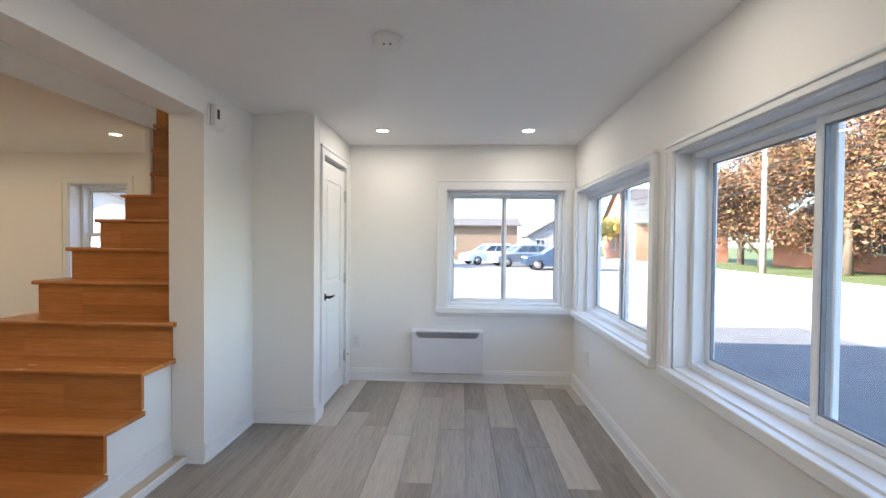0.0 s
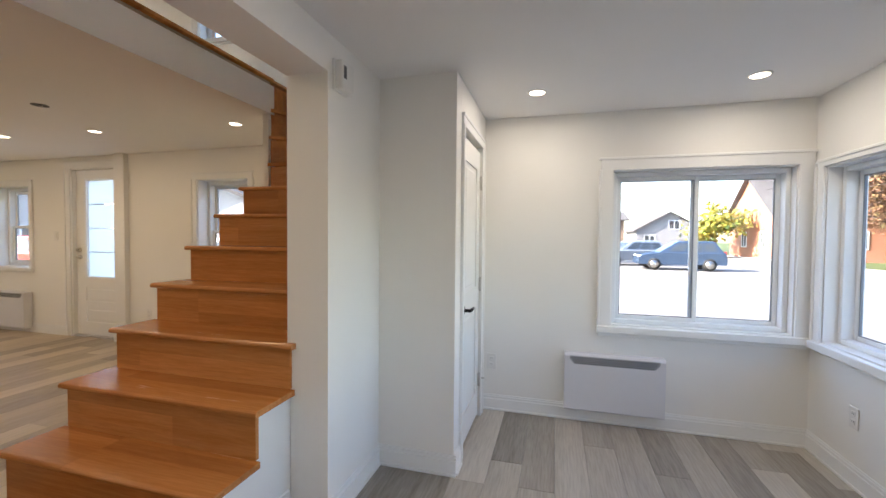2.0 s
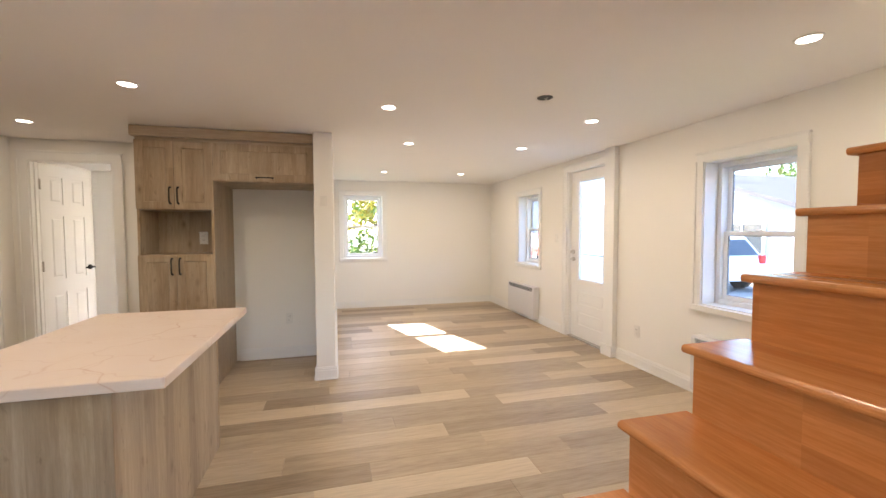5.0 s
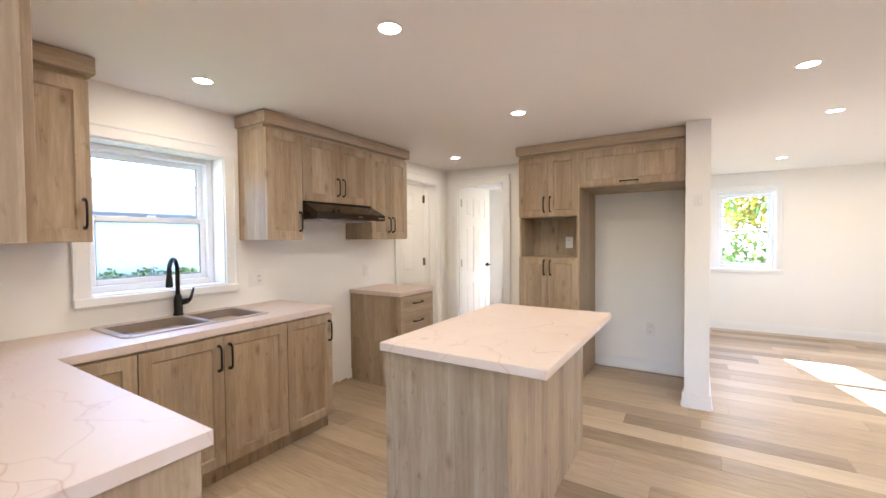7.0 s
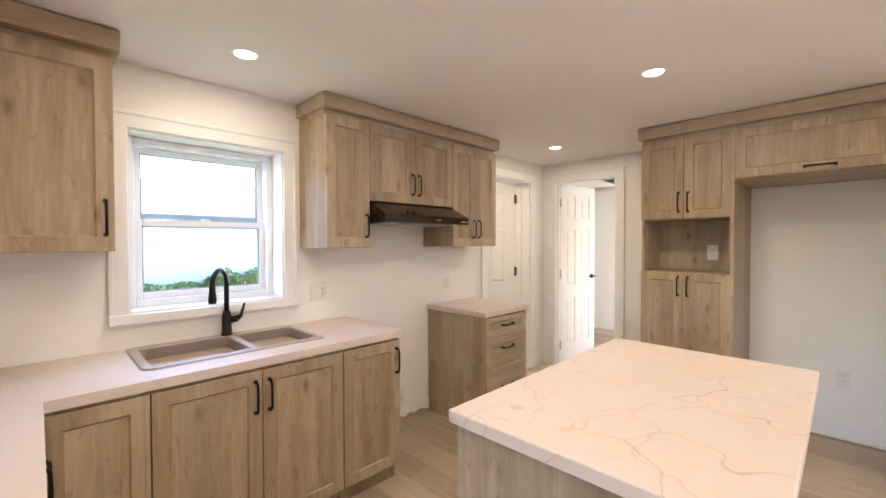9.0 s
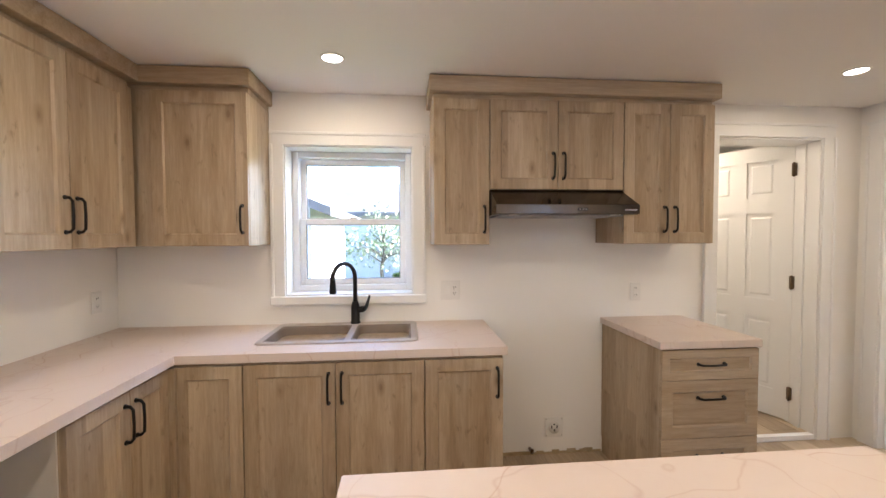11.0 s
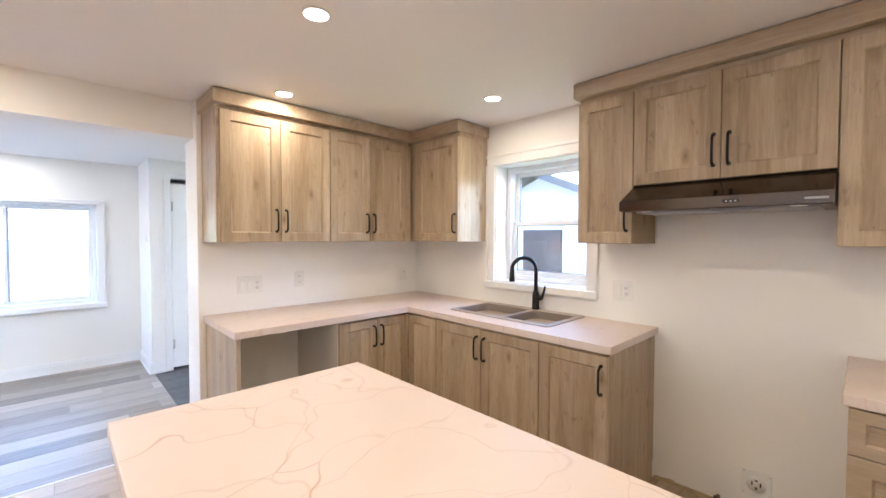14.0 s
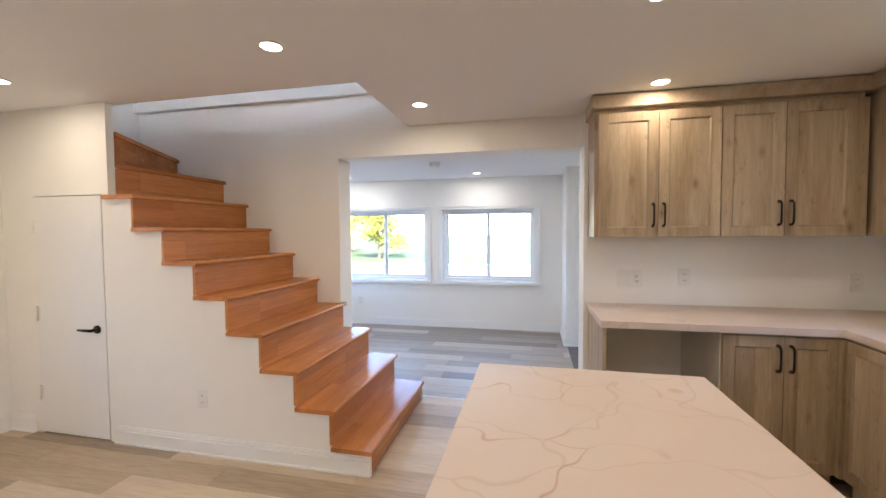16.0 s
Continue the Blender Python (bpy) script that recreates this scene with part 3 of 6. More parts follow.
# unseen side room window, added as a daylight source
window("window_9", Fr((-8.6, 0, 0), (0, 1, 0), (1, 0, 0)), (-0.2, 1.0, 0.85, 1.95), 0.10, "slider", "white vinyl sliding window added to light the side room")
# windows of the added openings that brighten the upstairs
for k, h in enumerate(UPW):
    window("window_%d" % (10 + k), FW, h, 0.1, "slider", "white vinyl sliding window added to light the upstairs")
for k, h in enumerate(UPS):
    window("window_%d" % (12 + k), FS, h, 0.1, "slider", "white vinyl sliding window added to light the upstairs")
casing("window_1", FSN, W_SN)
casing("window_2", FSE, W_SE1, 0.055, top=0.028)
casing("window_3", FSE, W_SE2, 0.05, top=0.028)
casing("window_4", FN, W_N1, 0.06, 0.014)
casing("window_5", FN, W_N2, 0.06, 0.014)
casing("window_6", FW, W_WEST, 0.06, 0.014)
casing("window_7", FS, W_KIT, 0.062, 0.014)
casing("window_8", FN, (-4.25, -3.55, 3.40, 4.4), 0.07)
casing("door_south", FS, D_SOUTH, 0.075, floor=0)
casing("door_west", FK, D_WEST, 0.075, floor=0)
casing("door_north", FN, D_NORTH, 0.07, floor=0, sides="l")
casing("closet_north", Fr((-0.95, 0, 0), (0, 1, 0), (1, 0, 0)), (3.52, 4.12, ZF, 1.925), 0.05, 0.012, floor=ZF)
casing("closet_south", Fr((0.42, 0, 0), (0, 1, 0), (-1, 0, 0)), (-0.06, 0.64, ZF, 1.98), 0.05, 0.012, floor=ZF)
bm = bmesh.new()
wbox(bm, -5.462, -5.30, YN - 0.055, YN, 0.115, ZC, 0.003)
wbox(bm, -5.47, -5.29, YN - 0.072, YN, 0, 0.115, 0.004)
solid("trim_pilaster", bm, TRIM, "white pilaster beside the entrance door", "trim")


# ---------------------------------------------------------------- doors
def panel_bits(bm, fr, w, h, th, rows, cols=2, stile=0.105, rail=0.10):
    """A moulded panel door in u 0..w, v 0..h, n -th..0, with sunk panels on both faces."""
    box(bm, fr, 0, stile, 0, h, -th, 0)
    box(bm, fr, w - stile, w, 0, h, -th, 0)
    pw = (w - 2 * stile - (cols - 1) * rail) / cols
    for c in range(1, cols):
        u = stile + c * pw + (c - 1) * rail
        box(bm, fr, u, u + rail, 0, h, -th, 0)
    prev = 0
    for v0, v1 in rows + [(h, h)]:
        for c in range(cols):
            u = stile + c * (pw + rail)
            box(bm, fr, u, u + pw, prev, v0, -th, 0)
            if v1 > v0:
                box(bm, fr, u, u + pw, v0, v1, -th + 0.009, -0.009)
                m = 0.028
                for s0, s1 in ((-0.009, -0.003), (-th + 0.003, -th + 0.009)):
                    inner = 0.012
                    r0 = [(u + m, v0 + m), (u + pw - m, v0 + m), (u + pw - m, v1 - m), (u + m, v1 - m)]
                    r1 = [(u + m + inner, v0 + m + inner), (u + pw - m - inner, v0 + m + inner), (u + pw - m - inner, v1 - m - inner), (u + m + inner, v1 - m - inner)]
                    lo, hi = (r0, r1) if s1 < 0 and s0 == -0.009 else (r1, r0)
                    loft(bm, [[fr.p(a, b, s0) for a, b in lo], [fr.p(a, b, s1) for a, b in hi]])
        prev = v1


SIX = lambda h: [(0.20, 0.72), (0.86, 1.50), (1.62, h - 0.11)]


def hinge(parent, fr, v, n, material=BRONZE):
    bm = bmesh.new()
    box(bm, fr, -0.016, 0.016, v - 0.045, v + 0.045, n - 0.002, n + 0.003, 0.001)
    tube(bm, [fr.p(0, v - 0.05, n + 0.007), fr.p(0, v + 0.05, n + 0.007)], 0.007, 10)
    part("hinge", bm, material, parent, "small metal hinge")


def lever(parent, fr, u, v, n, way, material=BLACK):
    bm = bmesh.new()
    tube(bm, [fr.p(u, v, n), fr.p(u, v, n + 0.010)], 0.027, 20)
    tube(bm, [fr.p(u, v, n + 0.010), fr.p(u, v, n + 0.045)], 0.010, 12)
    tube(bm, [fr.p(u - way * 0.01, v, n + 0.045), fr.p(u + way * 0.05, v, n + 0.048), fr.p(u + way * 0.11, v, n + 0.045)], [0.010, 0.009, 0.007], 10)
    part("handle", bm, material, parent, "black lever handle")


def leaf(name, fr, w, h, label, rows=None, cols=2, hinges=(0.2, 1.0, 1.8), hside=0, lever_u=None, lever_v=0.95, hn=0.0, metal=BRONZE):
    t = thing(name, fr.p(w / 2, 0, -0.0175), label, "door", kind="structure")
    bm = bmesh.new()
    panel_bits(bm, fr, w, h, 0.035, rows or SIX(h), cols)
    part("door_leaf", bm, DOORP, t)
    hf = Fr(fr.p(w if hside else 0, 0, 0), fr.u, fr.n)
    for v in hinges:
        hinge(t, hf, v, hn, metal)
    if lever_u is not None:
        lever(t, fr, lever_u, lever_v, 0, -1 if lever_u > w / 2 else 1)
        fb = Fr(fr.p(0, 0, -0.035), fr.u, -fr.n)
        lever(t, fb, lever_u, lever_v, 0, -1 if lever_u > w / 2 else 1)
    return t


A = radians(-70)
leaf("door_1", Fr((-6.06, YS - 0.17, 0.046), (math.cos(A), math.sin(A), 0), (-math.sin(A), math.cos(A), 0)), 0.71, 2.0,
     "white six-panel door standing open into the store room", lever_u=0.65, hn=0.002)
A = radians(170)
leaf("door_2", Fr((XK - 0.10, -0.79, 0.012), (math.cos(A), math.sin(A), 0), (math.sin(A), -math.cos(A), 0)), 0.64, 2.0,
     "white six-panel door standing open into the side room", lever_u=0.58, hn=0.002, metal=STEEL)
leaf("door_3", Fr((-0.962, 3.53, ZF + 0.025), (0, 1, 0), (1, 0, 0)), 0.58, 1.895, "white panel door of the corner closet, closed",
     rows=[(0.18, 0.80), (0.94, 1.76)], cols=1, hinges=(0.25, 0.95, 1.68), hside=1, lever_u=0.06, lever_v=0.845, hn=0.004, metal=STEEL)
leaf("door_4", Fr((0.432, 0.63, ZF + 0.025), (0, -1, 0), (-1, 0, 0)), 0.68, 1.94, "white panel door of the entrance closet, closed",
     hinges=(0.25, 1.7), hside=0, hn=0.004, metal=STEEL)
# small door spring stop on the closet door
bm = bmesh.new()
tube(bm, [(-0.945, 4.13, 0.245), (-0.915, 4.13, 0.245)], 0.006, 8)
tube(bm, [(-0.945, 4.13, 0.20), (-0.945, 4.13, 0.29)], 0.005, 8)
tagged(new("door_stop", mesh_of(bm, "door_stop", STEEL)), "small steel hinge-pin door stop by the closet", "door stop")
# entrance door with a tall frosted light
t = thing("door_5", (-5.86, YN + 0.06, 0), "white entrance door with a tall frosted glass light", "door", kind="structure")
fr = Fr((-6.235, YN + 0.045, 0.02), (1, 0, 0), (0, -1, 0))
bm = bmesh.new()
W5, H5 = 0.755, 2.05
box(bm, fr, 0, 0.15, 0, H5, -0.045, 0)
box(bm, fr, W5 - 0.085, W5, 0, H5, -0.045, 0)
box(bm, fr, 0.15, W5 - 0.085, 0, 0.16, -0.045, 0)
box(bm, fr, 0.15, W5 - 0.085, 0.34, 0.42, -0.045, 0)
box(bm, fr, 0.15, W5 - 0.085, 0.60, 0.70, -0.045, 0)
box(bm, fr, 0.15, W5 - 0.085, 1.95, H5, -0.045, 0)
for v0, v1 in ((0.16, 0.34), (0.42, 0.60)):
    box(bm, fr, 0.15, W5 - 0.085, v0, v1, -0.036, -0.009)
    box(bm, fr, 0.185, W5 - 0.12, v0 + 0.03, v1 - 0.03, -0.012, -0.003, 0.003)
part("door_leaf", bm, DOORP, t)
bm = bmesh.new()
for q in ((0.15, 0.18, 0.70, 1.95), (W5 - 0.115, W5 - 0.085, 0.70, 1.95), (0.18, W5 - 0.115, 0.70, 0.73), (0.18, W5 - 0.115, 1.92, 1.95)):
    box(bm, fr, *q, -0.05, 0.008, 0.003)
part("glass_frame", bm, VINYL, t)
for i in range(4):
    v0 = 0.73 + i * 0.2975
    bm = bmesh.new()
    box(bm, fr, 0.18, W5 - 0.115, v0 + (0.012 if i else 0), v0 + 0.2975, -0.026, -0.020)
    p = part("pane", bm, FROST, t, "frosted glass pane")
    if i:
        bm = bmesh.new()
        box(bm, fr, 0.18, W5 - 0.115, v0, v0 + 0.012, -0.025, -0.021)
        p = part("pane", bm, GLASS, t, "clear glass strip")
        p.visible_shadow = False
for v, r in ((0.97, 0.027), (1.06, 0.027)):
    bm = bmesh.new()
    tube(bm, [fr.p(0.06, v, 0), fr.p(0.06, v, 0.014)], r, 18)
    tube(bm, [fr.p(0.06, v, 0.014), fr.p(0.06, v, 0.04)], 0.010, 12)
    if v < 1:
        tube(bm, [fr.p(0.055, v, 0.042), fr.p(0.16, v, 0.045)], 0.009, 10)
    else:
        box(bm, fr, 0.052, 0.068, v - 0.02, v + 0.02, 0.036, 0.046, 0.003)
    part("handle" if v < 1 else "deadbolt", bm, STEEL, t, "satin steel lever handle" if v < 1 else "satin steel deadbolt turn")
bm = bmesh.new()
for q in ((-0.025, 0, 0, H5 + 0.02), (W5, W5 + 0.02, 0, H5 + 0.02), (0, W5, H5 + 0.004, H5 + 0.02)):
    box(bm, fr, *q, -0.12, 0.045)
part("door_frame", bm, TRIM, t)
bm = bmesh.new()
box(bm, fr, 0, W5, -0.02, -0.002, -0.12, 0.045)
part("threshold", bm, STEEL, t, "metal threshold")
# linings of the two open doorways
for nm, fr, (u0, u1, v0, v1), th in (("door_south", FS, D_SOUTH, 0.2), ("door_west", FK, D_WEST, 0.12)):
    bm = bmesh.new()
    for q in ((u0, u0 + 0.016, v0, v1), (u1 - 0.016, u1, v0, v1), (u0 + 0.016, u1 - 0.016, v1 - 0.016, v1)):
        box(bm, fr, *q, -th - 0.003, 0.003)
    for q in ((u0 + 0.016, u0 + 0.028, v0, v1 - 0.016), (u1 - 0.028, u1 - 0.016, v0, v1 - 0.016)):
        box(bm, fr, *q, -th * 0.62, -th * 0.62 + 0.035)
    solid("trim_jamb_" + nm, bm, TRIM, "white door jamb lining with stops", "trim")
# door under the stairs and the panel it sits in
bm = bmesh.new()
SP = -2.645
for y0, y1, z0, z1 in ((3.90, 3.955, 0, ZC), (4.545, YN, 0, ZC), (3.955, 4.545, 1.64, ZC)):
    wbox(bm, SP, SP + 0.05, y0, y1, z0, z1)
solid("wall_under_stairs", bm, WALL, "white painted wall round the closet under the stairs", "wall")
t = thing("door_6", (SP + 0.02, 4.25, 0), "flush white closet door under the stairs, closed", "door", kind="structure")
fr = Fr((SP, 4.54, 0.01), (0, -1, 0), (-1, 0, 0))
bm = bmesh.new()
box(bm, fr, 0, 0.58, 0, 1.624, -0.035, 0.004, 0.002)
part("door_leaf", bm, DOORP, t)
for v in (0.28, 0.83, 1.42):
    hinge(t, fr, v, 0.004, PLASTIC)
lever(t, fr, 0.515, 0.74, 0.004, -1)

# ---------------------------------------------------------------- stairs
SX0, SX1, SX2 = -2.672, XEN - 0.002, -1.565
RISE, GO = 0.2115, 0.2265


def tread_y(i):
    return 2.086 + GO * (i - 1)


def tread_z(i):
    return 0.152 + RISE * (i - 1)


st = thing("staircase", (-2.15, 3.1, 0), "orange-stained maple staircase with white sides", "staircase", kind="structure")
TT, NOSE = 0.026, 0.026
PIV = Vector((-2.60, 3.922, 0))


def rounded_tread(bm, x0, x1, yf, yb, zt, round_west=True):
    """A board with a rounded front nosing."""
    prof = [(yb, zt - TT), (yf + TT / 2, zt - TT)]
    prof += [(yf + TT / 2 - TT / 2 * math.sin(a), zt - TT / 2 - TT / 2 * math.cos(a)) for a in [math.pi * k / 6 for k in range(1, 6)]]
    prof += [(yf + TT / 2, zt), (yb, zt)]
    loft(bm, [[Vector((x, y, z)) for y, z in prof] for x in (x0, x1)])


for i in range(1, 10):
    x1 = SX2 if i <= 3 else (SX1 if i > 4 else SX2)
    zt, yf = tread_z(i), tread_y(i)
    zb = tread_z(i - 1) if i > 1 else 0.0
    bm = bmesh.new()
    wbox(bm, SX0 + 0.022 if i < 9 else -2.594, (x1 - 0.022) if i <= 4 else x1, yf + NOSE, yf + NOSE + 0.018, zb, zt - TT)
    part("riser", bm, STAIR_WOOD, st)
    if i < 9:
        bm = bmesh.new()
        rounded_tread(bm, SX0, x1 if i != 4 else SX2, yf, yf + GO + NOSE, zt)
        part("tread", bm, STAIR_WOOD, st)
# winders at the top turn towards the landing
angs = [radians(a) for a in (0, 26.5, 58, 90)]
for k in range(3):
    zt = tread_z(9 + k)
    a0, a1 = angs[k], angs[k + 1]
    def edge(a):
        d = Vector((math.cos(a), math.sin(a), 0))
        s = min((SX1 - PIV.x) / d.x if d.x > 1e-6 else 9e9, (YN - 0.005 - PIV.y) / d.y if d.y > 1e-6 else 9e9)
        return PIV + d * s
    pts = [PIV, edge(a0)]
    if abs(edge(a0).x - SX1) < 1e-3 and abs(edge(a1).x - SX1) > 1e-3:
        pts.append(Vector((SX1, YN - 0.005, 0)))
    pts.append(edge(a1))
    n0 = Vector((math.sin(a0), -math.cos(a0), 0)) * NOSE
    top = [pts[0] + n0, pts[1] + n0] + pts[2:]
    for q in top:
        q.x = min(q.x, SX1)
    bm = bmesh.new()
    loft(bm, [[p + Z * (zt - TT) for p in top], [p + Z * zt for p in top]])
    part("tread", bm, STAIR_WOOD, st)
    e1 = edge(a1)
    d1 = (e1 - PIV).normalized()
    s1 = Vector((-d1.y, d1.x, 0)) * 0.018
    base = [PIV, e1, e1 - s1, PIV - s1] if k == 2 else [PIV, e1, e1 + s1, PIV + s1]
    bm = bmesh.new()
    loft(bm, [[p + Z * zt for p in base], [p + Z * (zt + RISE - TT) for p in base]])
    part("riser", bm, STAIR_WOOD, st)
# white side panels, stepped under the treads
for nm, xa, xb, last in (("side_panel", SX0 + 0.027, SX0 + 0.060, 8), ("side_panel", SX2 - 0.052, SX2 - 0.030, 4)):
    bm = bmesh.new()
    for i in range(1, last + 1):
        y0 = tread_y(i) + NOSE + 0.018
        y1 = tread_y(i + 1) + NOSE + 0.018 if i < last else (3.90 if last == 8 else OP1 - 0.014)
        wbox(bm, xa, xb, y0, y1, 0, tread_z(i) - TT)
    bmesh.ops.remove_doubles(bm, verts=bm.verts, dist=0.0004)
    part(nm, bm, WALL, st, "white painted stair side")

# ---------------------------------------------------------------- kitchen
KX0, KX1 = -5.085, -2.32


def handle(parent, fr, u, v, n, length=0.135, upright=True):
    """A black arched bar pull."""
    bm = bmesh.new()
    h = length / 2
    def q(a, o):
        return fr.p(u, v + a, n + o) if upright else fr.p(u + a, v, n + o)
    pts = [q(-h, 0.0), q(-h * 0.98, 0.018), q(-h * 0.80, 0.029), q(0, 0.031), q(h * 0.80, 0.029), q(h * 0.98, 0.018), q(h, 0.0)]
    tube(bm, pts, [0.0075, 0.006, 0.0055, 0.0055, 0.0055, 0.006, 0.0075], 8)
    for s in (-h, h):
        tube(bm, [q(s, 0.0), q(s, 0.005)], 0.009, 10)
    part("handle", bm, BLACK, parent, "black bar handle")


def shaker(parent, fr, u0, u1, v0, v1, n, hand=None, wood=OAK_V, name="door", flat=0.058):
    """A shaker front between u0..u1, v0..v1, standing on the carcase at n. hand: where its pull sits."""
    g, th = 0.0016, 0.020
    u0, u1, v0, v1 = u0 + g, u1 - g, v0 + g, v1 - g
    bm = bmesh.new()
    f = min(flat, (v1 - v0) * 0.27)

    def ring(i, d):
        return [fr.p(u0 + i, v0 + i, n + d), fr.p(u1 - i, v0 + i, n + d), fr.p(u1 - i, v1 - i, n + d), fr.p(u0 + i, v1 - i, n + d)]

    loft(bm, [ring(f, 0.0), ring(0, 0.0), ring(0, th - 0.0015), ring(0.0015, th), ring(f - 0.002, th), ring(f, th - 0.002), ring(f + 0.006, th - 0.0095), ring(f + 0.006, 0.0), ring(f, 0.0)], cap=False)
    d = part(name, bm, wood, parent)
    bm = bmesh.new()
    box(bm, fr, u0 + f + 0.001, u1 - f - 0.001, v0 + f + 0.001, v1 - f - 0.001, n + 0.001, n + th - 0.0085)
    part("panel", bm, wood, d)
    if hand:
        kind, hu, hv = hand
        handle(d, fr, hu, hv, n + th, upright=kind == "v")
    return d


def cabinet(name, fr, u0, u1, v0, v1, depth, label, doors, wood=OAK_V, toe=0.0, group="kitchen cabinets"):
    """A carcase on the wall plane (n = 0) with fronts: (u0, u1, v0, v1, hand, wood)."""
    t = thing(name, fr.p((u0 + u1) / 2, v0, depth / 2), label, "cabinet", group)
    bm = bmesh.new()
    box(bm, fr, u0, u1, v0 + toe, v1, 0.001, depth - 0.020, 0.001)
    if toe:
        box(bm, fr, u0 + 0.001, u1 - 0.001, v0, v0 + toe, 0.01, depth - 0.058)
    part("body", bm, wood, t)
    for d in doors:
        hand, w, nm = d[4], d[5] if len(d) > 5 else OAK_V, d[6] if len(d) > 6 else "door"
        shaker(t, fr, *d[:4], depth - 0.020, hand, w, nm)
    return t


UB, UT, UH = 1.340, 2.112, 1.634
D3 = 0.33
cabinet("wall_cabinet", FS, -3.774, -3.476, UB, UT, D3, "light oak wall cabinet with one shaker door beside the window",
        [(-3.774, -3.476, UB, UT, ("v", -3.745, 1.475))])
cabinet("wall_cabinet", FS, -4.519, -3.776, UH, UT, D3, "short light oak wall cabinet over the range hood",
        [(-4.148, -3.776, UH, UT, ("v", -4.120, 1.762)), (-4.519, -4.148, UH, UT, ("v", -4.178, 1.762))])
cabinet("wall_cabinet", FS, -5.050, -4.521, UB, UT, D3, "light oak wall cabinet with two shaker doors",
        [(-4.787, -4.521, UB, UT, ("v", -4.757, 1.475)), (-5.050, -4.787, UB, UT, ("v", -4.817, 1.475))])
cabinet("corner_wall_cabinet", FS, -2.538, XE - 0.002, UB, UT, D3, "light oak corner wall cabinet beside the sink window",
        [(-2.538, -2.075, UB, UT, ("v", -2.508, 1.475))])
cabinet("wall_cabinet", FE, 0.122, 0.832, UB, UT, D3, "light oak wall cabinet with two shaker doors",
        [(0.463, 0.815, UB, UT, ("v", 0.493, 1.475)), (0.122, 0.463, UB, UT, ("v", 0.433, 1.475))])
cabinet("wall_cabinet", FE, YS + D3 + 0.002, 0.120, UB, UT, D3, "light oak wall cabinet running into the corner",
        [(-0.206, 0.120, UB, UT, ("v", -0.176, 1.475)), (-0.555, -0.206, UB, UT, ("v", -0.236, 1.475))])


def crown(name, pieces, label):
    bm = bmesh.new()
    for fr, u0, u1, n in pieces:
        box(bm, fr, u0, u1, UT + 0.001, UT + 0.028, 0.002, n - 0.026, 0.001)
        box(bm, fr, u0 - 0.022, u1 + 0.022, UT + 0.028, ZC - 0.006, 0.002, n + 0.022, 0.003)
    return tagged(new(name, mesh_of(bm, name, OAK_X)), label, "crown moulding")


crown("crown_moulding", [(FS, -5.050, -3.476, D3)], "light oak crown board over the wall cabinets")
crown("crown_moulding", [(FS, -2.538, XE - 0.004, D3), (FE, YS + D3 + 0.024, 0.832, D3)], "light oak crown board round the corner cabinets")

CB, CT, CTH = 0.828, 0.868, 0.038
DB = 0.61
cabinet("base_cabinet", FS, -2.600, -2.302, 0, CB, DB, "light oak corner base cabinet with a plain shaker front",
        [(-2.600, -2.302, 0.10, CB - 0.012, None)], toe=0.1)
cabinet("sink_cabinet", FS, -3.410, -2.602, 0, CB, DB, "light oak sink base cabinet with two shaker doors",
        [(-3.005, -2.602, 0.10, CB - 0.012, ("v", -2.975, 0.70)), (-3.410, -3.005, 0.10, CB - 0.012, ("v", -3.035, 0.70))], toe=0.1)
cabinet("base_cabinet", FS, -3.782, -3.412, 0, CB, DB, "light oak base cabinet with one shaker door",
        [(-3.782, -3.412, 0.10, CB - 0.012, ("v", -3.752, 0.70))], toe=0.1)
cabinet("base_cabinet", FE, -0.333, 0.211, 0, CB, DB, "light oak base cabinet beside the dishwasher space",
        [(-0.076, 0.211, 0.10, CB - 0.012, ("v", -0.046, 0.70)), (-0.333, -0.076, 0.10, CB - 0.012, ("v", -0.106, 0.70))], toe=0.1)
bm = bmesh.new()
box(bm, FE, 0.800, 0.822, 0.0, CB, 0.001, DB - 0.004, 0.001)
tagged(new("end_panel", mesh_of(bm, "end_panel", OAK_V)), "grey oak end panel of the empty dishwasher space", "panel", "kitchen cabinets")
bm = bmesh.new()
box(bm, FE, 0.2115, 0.2175, 0.0, CB, 0.002, DB - 0.024)
tagged(new("side_panel", mesh_of(bm, "side_panel", CARCASE)), "pale grey cabinet side facing the empty dishwasher space", "panel", "kitchen cabinets")
cabinet("drawer_cabinet", FS, -5.083, -4.570, 0, CB, DB, "light oak drawer cabinet with three shaker drawers",
        [(-5.083, -4.570, 0.672, CB - 0.004, ("h", -4.826, 0.752), OAK_X, "drawer"),
         (-5.083, -4.570, 0.380, 0.672, ("h", -4.826, 0.585), OAK_X, "drawer"),
         (-5.083, -4.570, 0.10, 0.380, ("h", -4.826, 0.295), OAK_X, "drawer")], toe=0.1)

bm = bmesh.new()
wbox(bm, -2.325, -2.275, -0.36, -0.315, 0.10, CB - 0.012)
tagged(new("corner_filler", mesh_of(bm, "corner_filler", OAK_V)), "light oak filler strip in the cabinet corner", "panel", "kitchen cabinets")

# worktops
SKX0, SKX1, SKY0, SKY1 = -3.372, -2.612, -0.895, -0.475
CF = YS + 0.617
bm = bmesh.new()
wbox(bm, -3.800, SKX0, YS + 0.002, CF, CB + 0.002, CT)
wbox(bm, SKX1, XE - 0.002, YS + 0.002, CF, CB + 0.002, CT)
wbox(bm, SKX0, SKX1, YS + 0.002, SKY0, CB + 0.002, CT)
